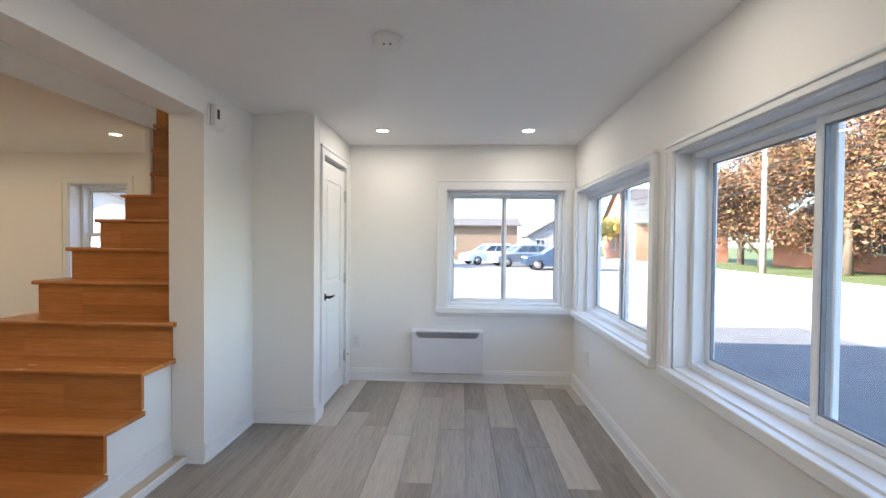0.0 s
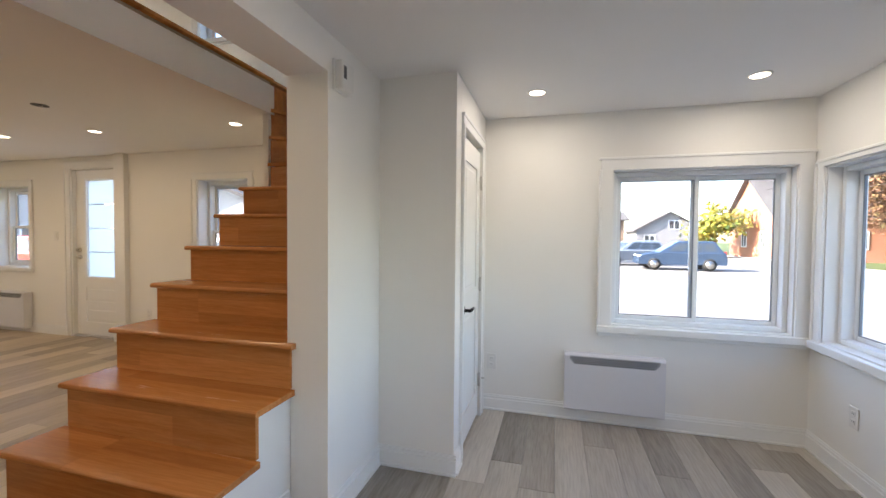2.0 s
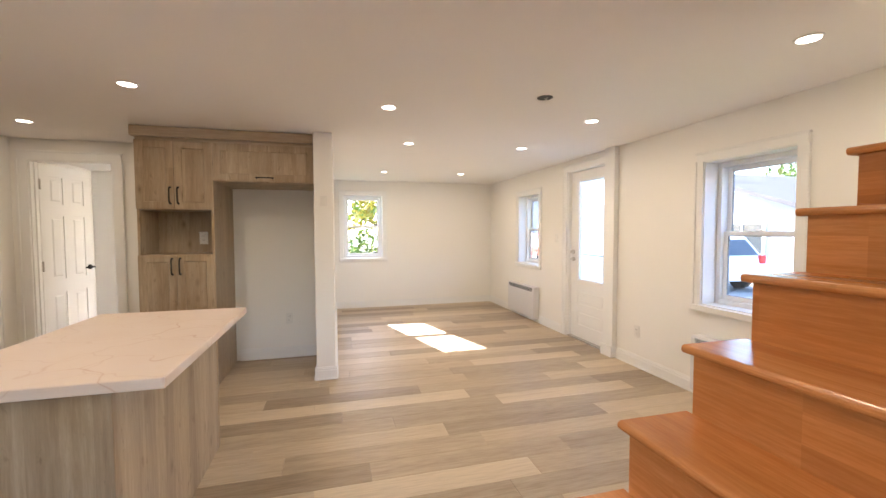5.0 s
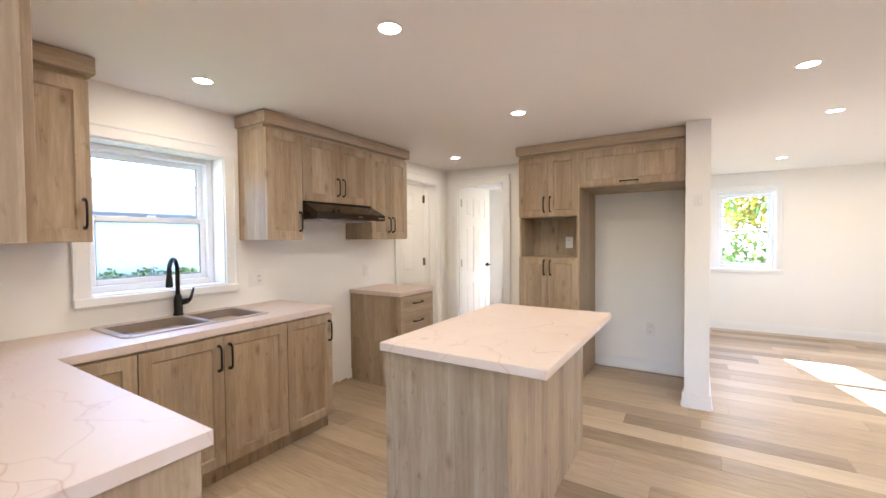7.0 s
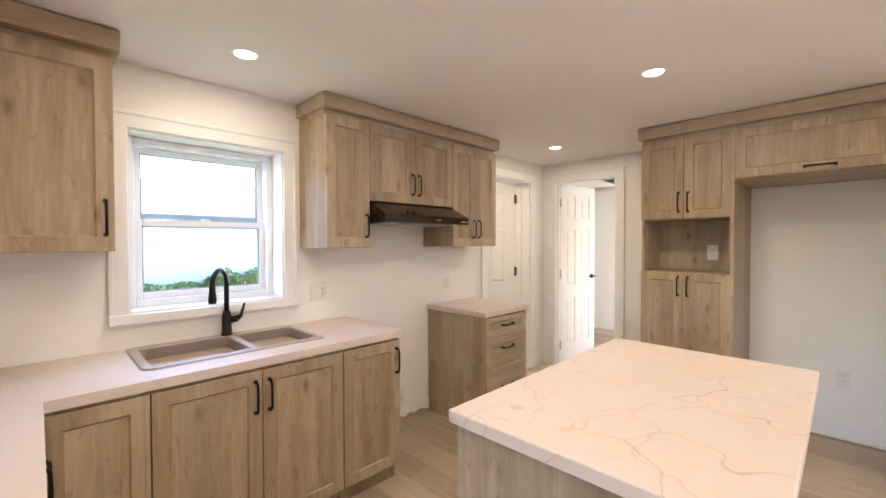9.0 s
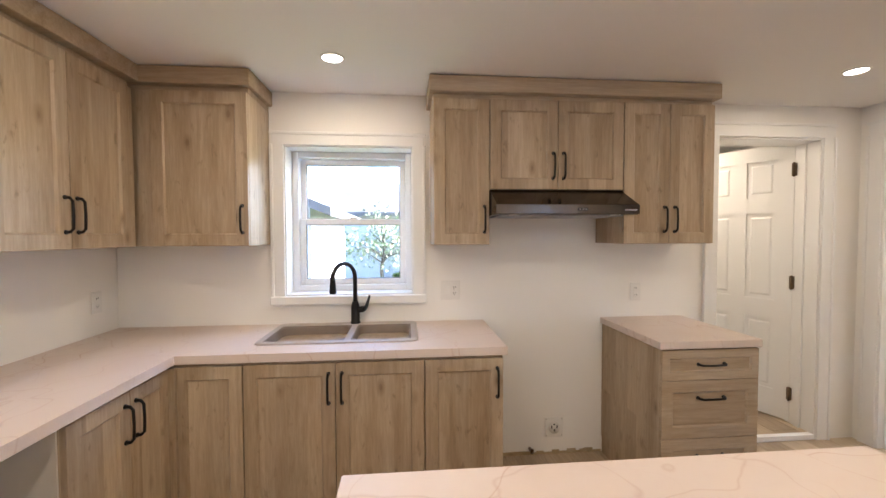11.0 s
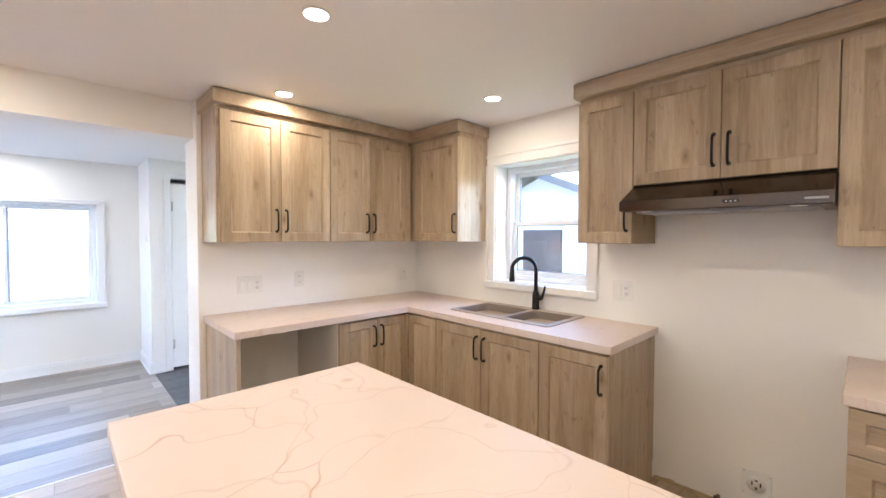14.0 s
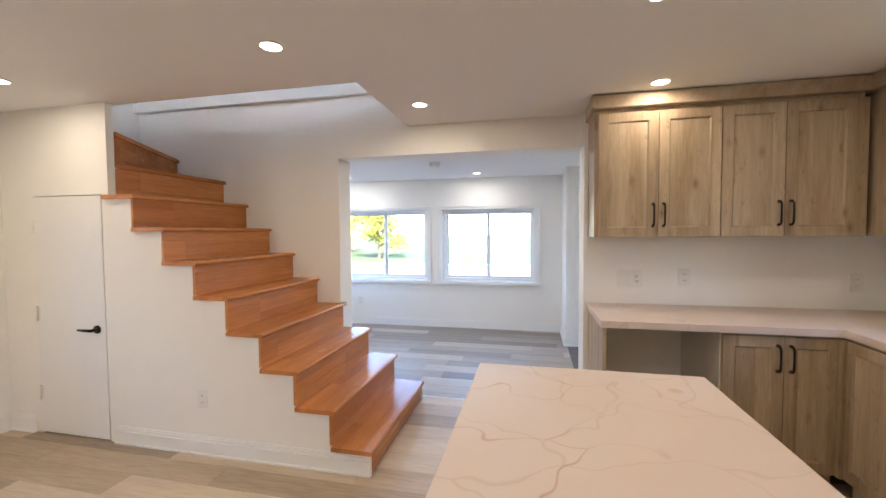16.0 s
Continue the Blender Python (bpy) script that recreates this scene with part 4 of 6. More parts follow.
wbox(bm, SKX0, SKX1, SKY1, CF, CB + 0.002, CT)
wbox(bm, KX1, XE - 0.002, CF, 0.836, CB + 0.002, CT)
bmesh.ops.remove_doubles(bm, verts=bm.verts, dist=0.0004)
tagged(new("worktop", mesh_of(bm, "worktop", MARBLE)), "cream veined laminate worktop in an L round the corner", "worktop")
bm = bmesh.new()
wbox(bm, -5.095, -4.556, YS + 0.002, CF, CB + 0.002, CT, 0.003)
tagged(new("worktop", mesh_of(bm, "worktop", MARBLE)), "cream veined laminate worktop on the drawer cabinet", "worktop")


# sink
def rrect(x0, x1, y0, y1, r, z, k=4):
    out = []
    for cx, cy, a0 in ((x1 - r, y1 - r, 0), (x0 + r, y1 - r, 90), (x0 + r, y0 + r, 180), (x1 - r, y0 + r, 270)):
        out += [Vector((cx + r * math.cos(radians(a0 + 90 * i / k)), cy + r * math.sin(radians(a0 + 90 * i / k)), z)) for i in range(k + 1)]
    return out


sk = thing("kitchen_sink", ((SKX0 + SKX1) / 2, -0.68, CT), "greige composite double-bowl sink set into the worktop", "sink")
RX0, RX1, RY0, RY1 = -3.388, -2.596, -0.925, -0.462
ZR = CT + 0.009
bowls = [(-3.352, -3.052, -0.835, -0.500), (-3.020, -2.632, -0.835, -0.500)]
bm = bmesh.new()
xs = [RX0 + 0.02, bowls[0][0], bowls[0][1], bowls[1][0], bowls[1][1], RX1 - 0.02]
loft(bm, [rrect(RX0, RX1, RY0, RY1, 0.04, CT + 0.001), rrect(RX0 + 0.004, RX1 - 0.004, RY0 + 0.004, RY1 - 0.004, 0.038, ZR - 0.002),
          rrect(RX0 + 0.012, RX1 - 0.012, RY0 + 0.012, RY1 - 0.012, 0.034, ZR), rrect(RX0 + 0.021, RX1 - 0.021, RY0 + 0.021, RY1 - 0.021, 0.001, ZR)], cap=False)
def flat(x0, x1, y0, y1):
    bm.faces.new([bm.verts.new((x, y, ZR)) for x, y in ((x0, y0), (x1, y0), (x1, y1), (x0, y1))])
for a, b in zip(xs[::2], xs[1::2]):
    flat(a, b, bowls[0][2], bowls[0][3])
flat(xs[0], xs[-1], RY0 + 0.02, bowls[0][2])
flat(xs[0], xs[-1], bowls[0][3], RY1 - 0.02)
part("rim", bm, SINKM, sk)
for x0, x1, y0, y1 in bowls:
    bm = bmesh.new()
    rings = [rrect(x0, x1, y0, y1, 0.0005, ZR), rrect(x0 + 0.001, x1 - 0.001, y0 + 0.001, y1 - 0.001, 0.055, ZR), rrect(x0 + 0.006, x1 - 0.006, y0 + 0.006, y1 - 0.006, 0.055, ZR - 0.008),
             rrect(x0 + 0.014, x1 - 0.014, y0 + 0.014, y1 - 0.014, 0.055, ZR - 0.12), rrect(x0 + 0.03, x1 - 0.03, y0 + 0.03, y1 - 0.03, 0.055, ZR - 0.165),
             rrect(x0 + 0.07, x1 - 0.07, y0 + 0.07, y1 - 0.07, 0.05, ZR - 0.18)]
    fs = loft(bm, rings, cap=False)
    bm.faces.new([bm.verts.new(p) for p in rings[-1]])
    for f in fs:
        f.smooth = True
    bmesh.ops.remove_doubles(bm, verts=bm.verts, dist=0.0002)
    # bowl shade is put into its darker colour
    bowl = part("bowl", bm, SINK_SHADE, sk)
    bm = bmesh.new()
    c = ((x0 + x1) / 2, (y0 + y1) / 2)
    loft(bm, [disc_ring(c, 0.042, ZR - 0.179), disc_ring(c, 0.038, ZR - 0.175), disc_ring(c, 0.02, ZR - 0.178)])
    part("drain", bm, STEEL, bowl, "round steel drain")
# tap
tp = thing("kitchen_tap", (-3.03, -0.885, ZR), "matt black gooseneck kitchen tap with side lever", "tap")
TX, TY = -3.03, -0.885
bm = bmesh.new()
tube(bm, [(TX, TY, ZR), (TX, TY, ZR + 0.008), (TX, TY, ZR + 0.012), (TX, TY, ZR + 0.10), (TX, TY, ZR + 0.13)], [0.029, 0.029, 0.025, 0.024, 0.016], 18)
part("body", bm, BLACK, tp)
bm = bmesh.new()
SW = Vector((0.62, 0.78, 0)).normalized()
pts = [Vector((TX, TY, ZR + 0.12)), Vector((TX, TY, ZR + 0.27))]
for k in range(1, 12):
    a = math.pi * k / 12 * 1.02
    pts.append(Vector((TX, TY, ZR + 0.27)) + SW * 0.085 * (1 - math.cos(a)) + Z * 0.085 * math.sin(a))
tube(bm, pts, 0.0125, 12)
part("spout", bm, BLACK, tp)
bm = bmesh.new()
e = pts[-1]
tube(bm, [e + Z * 0.01, e - Z * 0.03, e - Z * 0.085, e - Z * 0.095], [0.0135, 0.015, 0.020, 0.017], 14)
part("spray_head", bm, BLACK, tp)
bm = bmesh.new()
tube(bm, [(TX, TY, ZR + 0.075), (TX - 0.05, TY + 0.012, ZR + 0.085)], [0.017, 0.019], 12)
tube(bm, [(TX - 0.05, TY + 0.012, ZR + 0.085), (TX - 0.066, TY + 0.018, ZR + 0.10), (TX - 0.085, TY + 0.02, ZR + 0.165)], [0.017, 0.010, 0.006], 10)
part("lever", bm, BLACK, tp)

# range hood
hd = thing("range_hood", (-4.148, -0.7, 1.5), "black stainless under-cabinet range hood", "range hood")
prof = [(0.003, UH - 0.002), (0.325, UH - 0.002), (0.335, UH - 0.012), (0.485, 1.545), (0.485, 1.500), (0.47, 1.494), (0.003, 1.494)]
bm = bmesh.new()
loft(bm, [[FS.p(u, v, n) for n, v in prof] for u in (-4.521 + 0.004, -3.776 - 0.002)])
part("body", bm, HOODM, hd)
bm = bmesh.new()
box(bm, FS, -4.520, -3.773, 1.497, 1.543, 0.482, 0.4875, 0.0015)
part("front_lip", bm, HOODLIP, hd, "dark brushed steel front edge")
bm = bmesh.new()
box(bm, FS, -4.245, -4.19, 1.512, 1.528, 0.486, 0.4895, 0.002)
pn = part("control_panel", bm, SLOT, hd, "small black control panel")
for k in range(3):
    bm = bmesh.new()
    box(bm, FS, -4.238 + k * 0.016, -4.232 + k * 0.016, 1.517, 1.523, 0.489, 0.491, 0.001)
    part("button", bm, STEEL, pn)
for k in range(2):
    bm = bmesh.new()
    box(bm, FS, -4.48 + k * 0.34, -4.16 + k * 0.34, 1.489, 1.495, 0.10, 0.40, 0.001)
    part("filter", bm, GRILLE, hd, "grey mesh grease filter")
bm = bmesh.new()
box(bm, FS, -4.505, -4.44, 1.513, 1.521, 0.486, 0.489)
part("badge", bm, GRILLE, hd)

for u in (-4.42, -3.88):
    bm = bmesh.new()
    c = FS.p(u, 0, 0.43)
    loft(bm, [disc_ring((c.x, c.y), 0.026, 1.4945, 16), disc_ring((c.x, c.y), 0.026, 1.4925, 16)])
    part("lamp", bm, PLASTIC, hd, "small unlit hood lamp")

# pantry wall
PF = -5.555
FP = Fr((-6.245, 0, 0), (0, 1, 0), (1, 0, 0))
PD = PF + 6.245
t = thing("pantry_cabinet", (-5.9, 0.67, 0), "tall light oak pantry cabinet with an open niche", "cabinet", "kitchen cabinets")
for nm, q in (("side_panel", (0.376, 0.394, 0, UT, 0.002, PD - 0.02)), ("side_panel", (0.936, 0.956, 0, UT, 0.002, PD - 0.004)),
              ("upper_body", (0.394, 0.936, 1.535, UT, 0.002, PD - 0.02)), ("lower_body", (0.394, 0.936, 0.10, 1.155, 0.002, PD - 0.02)),
              ("plinth", (0.394, 0.936, 0.0, 0.10, 0.002, PD - 0.08)), ("niche_back", (0.394, 0.936, 1.155, 1.535, 0.002, 0.30))):
    bm = bmesh.new()
    box(bm, FP, *q)
    part(nm, bm, OAK_V, t)
for a, b in ((0.376, 0.660), (0.660, 0.946)):
    hu = b - 0.03 if a < 0.5 else a + 0.03
    shaker(t, FP, a, b, 1.540, UT, PD - 0.02, ("v", hu, 1.655))
    shaker(t, FP, a, b, 0.10, 1.155, PD - 0.02, ("v", hu, 1.055))
t = thing("over_fridge_cabinet", (-5.9, 1.37, 1.78), "wide light oak cabinet bridging the empty fridge space", "cabinet", "kitchen cabinets")
bm = bmesh.new()
box(bm, FP, 0.958, 1.780, 1.785, UT, 0.002, PD - 0.02)
part("body", bm, OAK_V, t)
shaker(t, FP, 0.958, 1.780, 1.79, UT, PD - 0.02, ("h", 1.369, 1.822))
bm = bmesh.new()
box(bm, FP, 0.376, 1.780, UT + 0.001, UT + 0.028, 0.002, PD - 0.026, 0.001)
box(bm, FP, 0.354, 1.782, UT + 0.028, ZC - 0.006, 0.002, PD + 0.022, 0.003)
tagged(new("crown_moulding", mesh_of(bm, "crown_moulding", OAK_Y)), "light oak crown board over the pantry", "crown moulding")

# island
isl = thing("kitchen_island", (-3.82, 0.95, 0), "grey oak kitchen island under a cream veined top", "island")
bm = bmesh.new()
wbox(bm, -4.425, -3.222, 0.655, 1.235, 0.0, CB, 0.001)
part("body", bm, OAK_V, isl)
for x0, x1, y0, y1 in ((-3.2215, -3.213, 0.640, 1.247), (-4.437, -4.4255, 0.640, 1.247)):
    bm = bmesh.new()
    wbox(bm, x0, x1, y0, y1, 0.0, CB, 0.001)
    part("end_panel", bm, OAK_V, isl)
bm = bmesh.new()
wbox(bm, -4.425, -3.222, 1.2355, 1.243, 0.0, CB, 0.001)
part("back_panel", bm, OAK_V, isl)
FI = Fr((0, 0.655, 0), (1, 0, 0), (0, -1, 0))
for k in range(3):
    shaker(isl, FI, -4.42 + k * 0.398, -4.42 + (k + 1) * 0.398, 0.10, CB - 0.012, 0.0, ("v", -4.39 + k * 0.398, 0.70))
bm = bmesh.new()
wbox(bm, -4.462, -3.186, 0.628, 1.412, CB + 0.001, CT, 0.003)
tagged(new("worktop", mesh_of(bm, "worktop", MARBLE)), "cream veined laminate top of the kitchen island", "worktop")


# ---------------------------------------------------------------- heaters, outlets, small fixtures
def heater(fr, u0, u1, v0, v1, d, label, cut=0.03):
    t = thing("wall_heater", fr.p((u0 + u1) / 2, v0, d / 2), label, "heater", "electric wall heaters")
    bm = bmesh.new()
    prof = [(0.012, v0), (d - 0.008, v0), (d, v0 + 0.01), (d, v1 - 0.015), (d - 0.012, v1), (0.012, v1)]
    loft(bm, [[fr.p(u, v, n) for n, v in prof] for u in (u0, u1)])
    part("body", bm, ENAMEL, t)
    bm = bmesh.new()
    gh = 0.058
    g0, g1 = u0 + 0.035, u1 - 0.035
    pts = [(g0, v1 - 0.012), (g0, v1 - 0.035), (g0 + cut, v1 - 0.012 - gh), (g1 - cut, v1 - 0.012 - gh), (g1, v1 - 0.035), (g1, v1 - 0.012)]
    loft(bm, [[fr.p(a, b, d - 0.001) for a, b in pts], [fr.p(a, b, d + 0.0015) for a, b in pts]])
    gr = part("grille", bm, GRILLE, t, "grey outlet grille")
    bm = bmesh.new()
    n = int((g1 - g0) / 0.016)
    for r in range(4):
        for k in range(n):
            a = g0 + 0.012 + (k + 0.5 * (r % 2)) * 0.016
            b = v1 - 0.022 - r * 0.012
            if a < g0 + 0.01 + max(0, r - 1) * 0.012 or a > g1 - 0.022 - max(0, r - 1) * 0.012:
                continue
            box(bm, fr, a, a + 0.010, b - 0.007, b, d + 0.0012, d + 0.0022)
    tagged(part("slots", bm, SLOT, gr), kind="stuff")
    bm = bmesh.new()
    box(bm, fr, u0 + 0.05, u1 - 0.05, v0 + 0.03, v1 - 0.03, 0, 0.014)
    part("bracket", bm, STEEL, t)
    return t


heater(FSN, -0.352, 0.298, 0.062, 0.462, 0.085, "white electric wall heater below the sunroom window")
heater(FN, -7.86, -6.97, 0.06, 0.52, 0.10, "white electric wall heater below the living room window")
heater(FN, -4.28, -3.42, 0.06, 0.50, 0.10, "white electric wall heater behind the staircase")


def outlet(fr, u, v, label, kind="duplex", w=0.072, h=0.116, slots=True):
    t = thing("outlet" if kind == "duplex" else "switch", fr.p(u, v - h / 2, 0), label, "outlet" if kind == "duplex" else "switch")
    bx("plate", t, PLASTIC, fr, u - w / 2, u + w / 2, v - h / 2, v + h / 2, 0, 0.006, bev=0.002)
    if kind == "duplex":
        for s in (-0.022, 0.022):
            f = bx("socket", t, PLASTIC, fr, u - 0.016, u + 0.016, v + s - 0.014, v + s + 0.014, 0.005, 0.0085, bev=0.002)
            bm = bmesh.new()
            for k in (-0.006, 0.006):
                box(bm, fr, u + k - 0.0012, u + k + 0.0012, v + s - 0.004, v + s + 0.006, 0.008, 0.0089)
            part("slots", bm, SLOT, f)
    else:
        n = max(1, round(w / 0.06))
        for k in range(n):
            a = u - w / 2 + (k + 0.5) * w / n
            bx("rocker", t, PLASTIC, fr, a - 0.016, a + 0.016, v - 0.032, v + 0.032, 0.005, 0.010, bev=0.002)
    return t


def combo(fr, u, v, label, gangs):
    """A wide plate of rockers (r), blanks (b) and sockets (d), from the far end of u downwards."""
    w = 0.046 * len(gangs) + 0.026
    t = thing("outlet", fr.p(u, v - 0.058, 0), label, "outlet")
    bx("plate", t, PLASTIC, fr, u - w / 2, u + w / 2, v - 0.058, v + 0.058, 0, 0.006, bev=0.002)
    for k, g in enumerate(gangs):
        a = u + w / 2 - 0.036 - k * 0.046
        f = bx("socket" if g == "d" else "rocker", t, PLASTIC, fr, a - 0.0165, a + 0.0165, v - 0.034, v + 0.034, 0.005, 0.0075 if g == "b" else 0.010, bev=0.002)
        if g == "d":
            for s in (-0.017, 0.017):
                for q in (-0.006, 0.006):
                    bx("slot", f, SLOT, fr, a + q - 0.0016, a + q + 0.0016, v + s - 0.005, v + s + 0.006, 0.0095, 0.0108)
                bx("slot", f, SLOT, fr, a - 0.0022, a + 0.0022, v + s - 0.013, v + s - 0.009, 0.0095, 0.0108)
    return t


combo(FS, -3.598, 1.055, "white wall plate with a switch and outlet over the worktop", "rd")
outlet(FS, -4.788, 1.028, "white wall outlet over the worktop")
t = thing("outlet", FS.p(-4.256, 0.11, 0), "large square white range outlet low on the wall", "outlet")
bx("plate", t, PLASTIC, FS, -4.316, -4.196, 0.108, 0.236, 0, 0.008, bev=0.003)
bm = bmesh.new()
tube(bm, [FS.p(-4.256, 0.172, 0.007), FS.p(-4.256, 0.172, 0.014)], 0.038, 24)
face = part("socket", bm, PLASTIC, t)
for du, dv, w, h in ((-0.017, 0.004, 0.0035, 0.010), (0.017, 0.004, 0.0035, 0.010), (0, -0.018, 0.0045, 0.007), (0, 0.020, 0.006, 0.004)):
    bx("slot", face, SLOT, FS, -4.256 + du - w, -4.256 + du + w, 0.172 + dv - h, 0.172 + dv + h, 0.0135, 0.0152)
for du in (-0.05, 0.05):
    for dv in (-0.052, 0.052):
        bm = bmesh.new()
        tube(bm, [FS.p(-4.256 + du, 0.172 + dv, 0.007), FS.p(-4.256 + du, 0.172 + dv, 0.0095)], 0.004, 8)
        part("screw", bm, STEEL, t)
combo(FE, 0.553, 1.045, "wide white plate with switches and an outlet", "rrd")
outlet(FE, 0.204, 1.058, "white wall outlet over the worktop")
outlet(FE, -0.776, 1.040, "white wall outlet over the worktop")
outlet(FSN, -0.885, 0.335, "white wall outlet in the sunroom")
outlet(FSE, 3.86, 0.33, "white wall outlet in the sunroom")
outlet(FN, -5.0, 0.35, "white wall outlet in the living room")
outlet(FN, -6.52, 1.25, "white light switch beside the entrance door", "switch")
outlet(Fr((-6.25, 0, 0), (0, 1, 0), (1, 0, 0)), 1.48, 0.42, "white wall outlet in the fridge space")
outlet(Fr((-5.945, 0, 0), (0, 1, 0), (1, 0, 0)), 0.765, 1.29, "white wall outlet in the pantry niche")
outlet(Fr((SX0 + 0.027, 0, 0), (0, 1, 0), (-1, 0, 0)), 3.22, 0.35, "white wall outlet in the stair side")
outlet(Fr((-5.46, 0, 0), (0, 1, 0), (1, 0, 0)), 1.87, 1.62, "small white thermostat on the dividing wall", "switch", w=0.06, h=0.09)
outlet(Fr((0, 0.82, 0), (1, 0, 0), (0, 1, 0)), 0.58, 1.36, "small white switch on the entrance closet wall", "switch", w=0.05, h=0.09)

# torn plaster edge and capped pipe where the cooker will stand
bm = bmesh.new()
random.seed(4)
u = -4.568
while u < -3.79:
    w = random.uniform(0.02, 0.06)
    box(bm, FS, u, min(u + w, -3.786), 0, random.uniform(0.010, 0.030), 0.0, random.uniform(0.003, 0.008))
    u += w
tagged(new("plaster_edge", mesh_of(bm, "plaster_edge", RAWEDGE)), "ragged bare plaster edge along the floor", "wall damage", kind="structure")
bm = bmesh.new()
tube(bm, [(-4.10, YS + 0.002, 0.04), (-4.10, YS + 0.05, 0.04), (-4.10, YS + 0.055, 0.06)], 0.010, 10)
tagged(new("pipe_stub", mesh_of(bm, "pipe_stub", BRONZE)), "small capped pipe stub at the wall", "pipe")

# door chime
t = thing("door_chime", (XE2 + 0.02, 2.89, 1.93), "white wall box with a dark slot near the ceiling", "door chime")
bx("cover", t, PLASTIC, FSW, 2.840, 2.945, 1.938, 2.068, 0.012, 0.05, bev=0.006)
bx("back", t, PLASTIC, FSW, 2.832, 2.953, 1.934, 2.072, 0, 0.012, bev=0.003)
bx("slot", t, SLOT, FSW, 2.848, 2.872, 1.985, 2.040, 0.049, 0.052)

# smoke alarm
t = thing("smoke_alarm", (-0.24, 2.31, ZS), "white round smoke alarm on the sunroom ceiling", "smoke alarm")
c = (-0.24, 2.31)
bm = bmesh.new()
loft(bm, [disc_ring(c, 0.066, ZS), disc_ring(c, 0.066, ZS - 0.012), disc_ring(c, 0.058, ZS - 0.016)])
part("base", bm, PLASTIC, t)
bm = bmesh.new()
loft(bm, [disc_ring(c, 0.056, ZS - 0.014), disc_ring(c, 0.058, ZS - 0.030), disc_ring(c, 0.050, ZS - 0.042), disc_ring(c, 0.02, ZS - 0.045)])
part("cover", bm, PLASTIC, t)
bm = bmesh.new()
for k in range(2):
    loft(bm, [disc_ring((c[0] - 0.01 + 0.028 * k, c[1] - 0.04), 0.005, ZS - 0.046, 8), disc_ring((c[0] - 0.01 + 0.028 * k, c[1] - 0.04), 0.005, ZS - 0.038, 8)])
part("sensor", bm, SLOT, t)

# open electrical box in the living room ceiling
bm = bmesh.new()
loft(bm, [disc_ring((-4.12, 3.32), 0.052, ZC - 0.0015), disc_ring((-4.12, 3.32), 0.052, ZC + 0.002)])
t = tagged(new("ceiling_box", mesh_of(bm, "ceiling_box", SLOT)), "open dark electrical box in the ceiling", "electrical box")
bm = bmesh.new()
tube(bm, [(-4.13, 3.32, ZC), (-4.12, 3.33, ZC - 0.012), (-4.10, 3.325, ZC - 0.004)], 0.004, 6)
o = new("wire", mesh_of(bm, "wire", STEEL))
o.parent = t


# recessed lamps
def downlight(x, y, z, watts=LAMP_WATTS, tone=LAMP_COLOR):
    t = thing("recessed_light", (x, y, z), "round white recessed ceiling light, switched on", "ceiling light", "recessed lights")
    bm = bmesh.new()
    loft(bm, [disc_ring((x, y), 0.058, z + 0.001, 28), disc_ring((x, y), 0.057, z - 0.004, 28), disc_ring((x, y), 0.047, z - 0.006, 28), disc_ring((x, y), 0.045, z - 0.003, 28)], cap=False)
    part("rim", bm, PLASTIC, t)
    bm = bmesh.new()
    loft(bm, [disc_ring((x, y), 0.045, z - 0.0025, 28), disc_ring((x, y), 0.045, z - 0.004, 28)])
    part("diffuser", bm, GLOW, t, "glowing warm white diffuser")
    la = new("lamp_light", bpy.data.lights.new("lamp_light", "AREA"))
    la.data.shape, la.data.size, la.data.energy, la.data.color = "DISK", 0.09, watts, tone
    la.matrix_basis = Matrix.Translation((x, y, z - 0.009))


for x, y in MAIN_LAMPS:
    downlight(x, y, ZC, LAMP_WATTS * (1.2 if x < -5 and y > 2 else LAMP_SHARE.get((x, y), 0.85)))
for x, y in SUN_LAMPS:
    downlight(x, y, ZS, LAMP_WATTS * (1.3 if y > 3 else 1.05), (1.0, 0.90, 0.76))
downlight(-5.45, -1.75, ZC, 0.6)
# unseen lamp, added to brighten the side room behind the doorway
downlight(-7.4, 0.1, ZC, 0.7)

# shelves in the store room
SHELF = paint("shelf_paint", (0.8, 0.79, 0.75), 0.5)
for z in (1.45, 1.75, 2.03):
    t = thing("wall_shelf", (-5.6, -2.25, z), "white painted shelf in the store room", "shelf", "store room shelves")
    bx("board", t, SHELF, WORLD, XK - 0.2, -4.9, z, z + 0.018, -2.4, -2.08, bev=0.002)
    bx("cleat", t, SHELF, WORLD, XK - 0.2, -4.9, z - 0.05, z, -2.4, -2.38)

# ---------------------------------------------------------------- outside
GZ = -0.45


def ground_mat(name, a, b, scale, rough=0.9):
    m = Mat(name, rough, 0, 0.3)
    co = m.coords()
    big, fine = m.noise(co, scale * 0.04, 4), m.noise(co, scale, 3)
    c = m.mix(fine, a, b)
    m.base(m.mix(m.ramp(big, [(0.35, (0, 0, 0)), (0.7, (0.5, 0.5, 0.5))]), c, tuple(x * 0.75 for x in a)))
    m.bump(fine, 0.4, 0.01)
    return m.m


ASPHALT = ground_mat("worn_asphalt", (0.10, 0.10, 0.105), (0.17, 0.17, 0.17), 60)
# asphalt made paler where it lies in full sun
ROADM = ground_mat("pale_road", (0.20, 0.197, 0.19), (0.27, 0.265, 0.255), 40)
GRASS = ground_mat("lawn", (0.07, 0.10, 0.03), (0.13, 0.16, 0.06), 30)
KERB = ground_mat("concrete", (0.36, 0.35, 0.33), (0.46, 0.45, 0.43), 30)
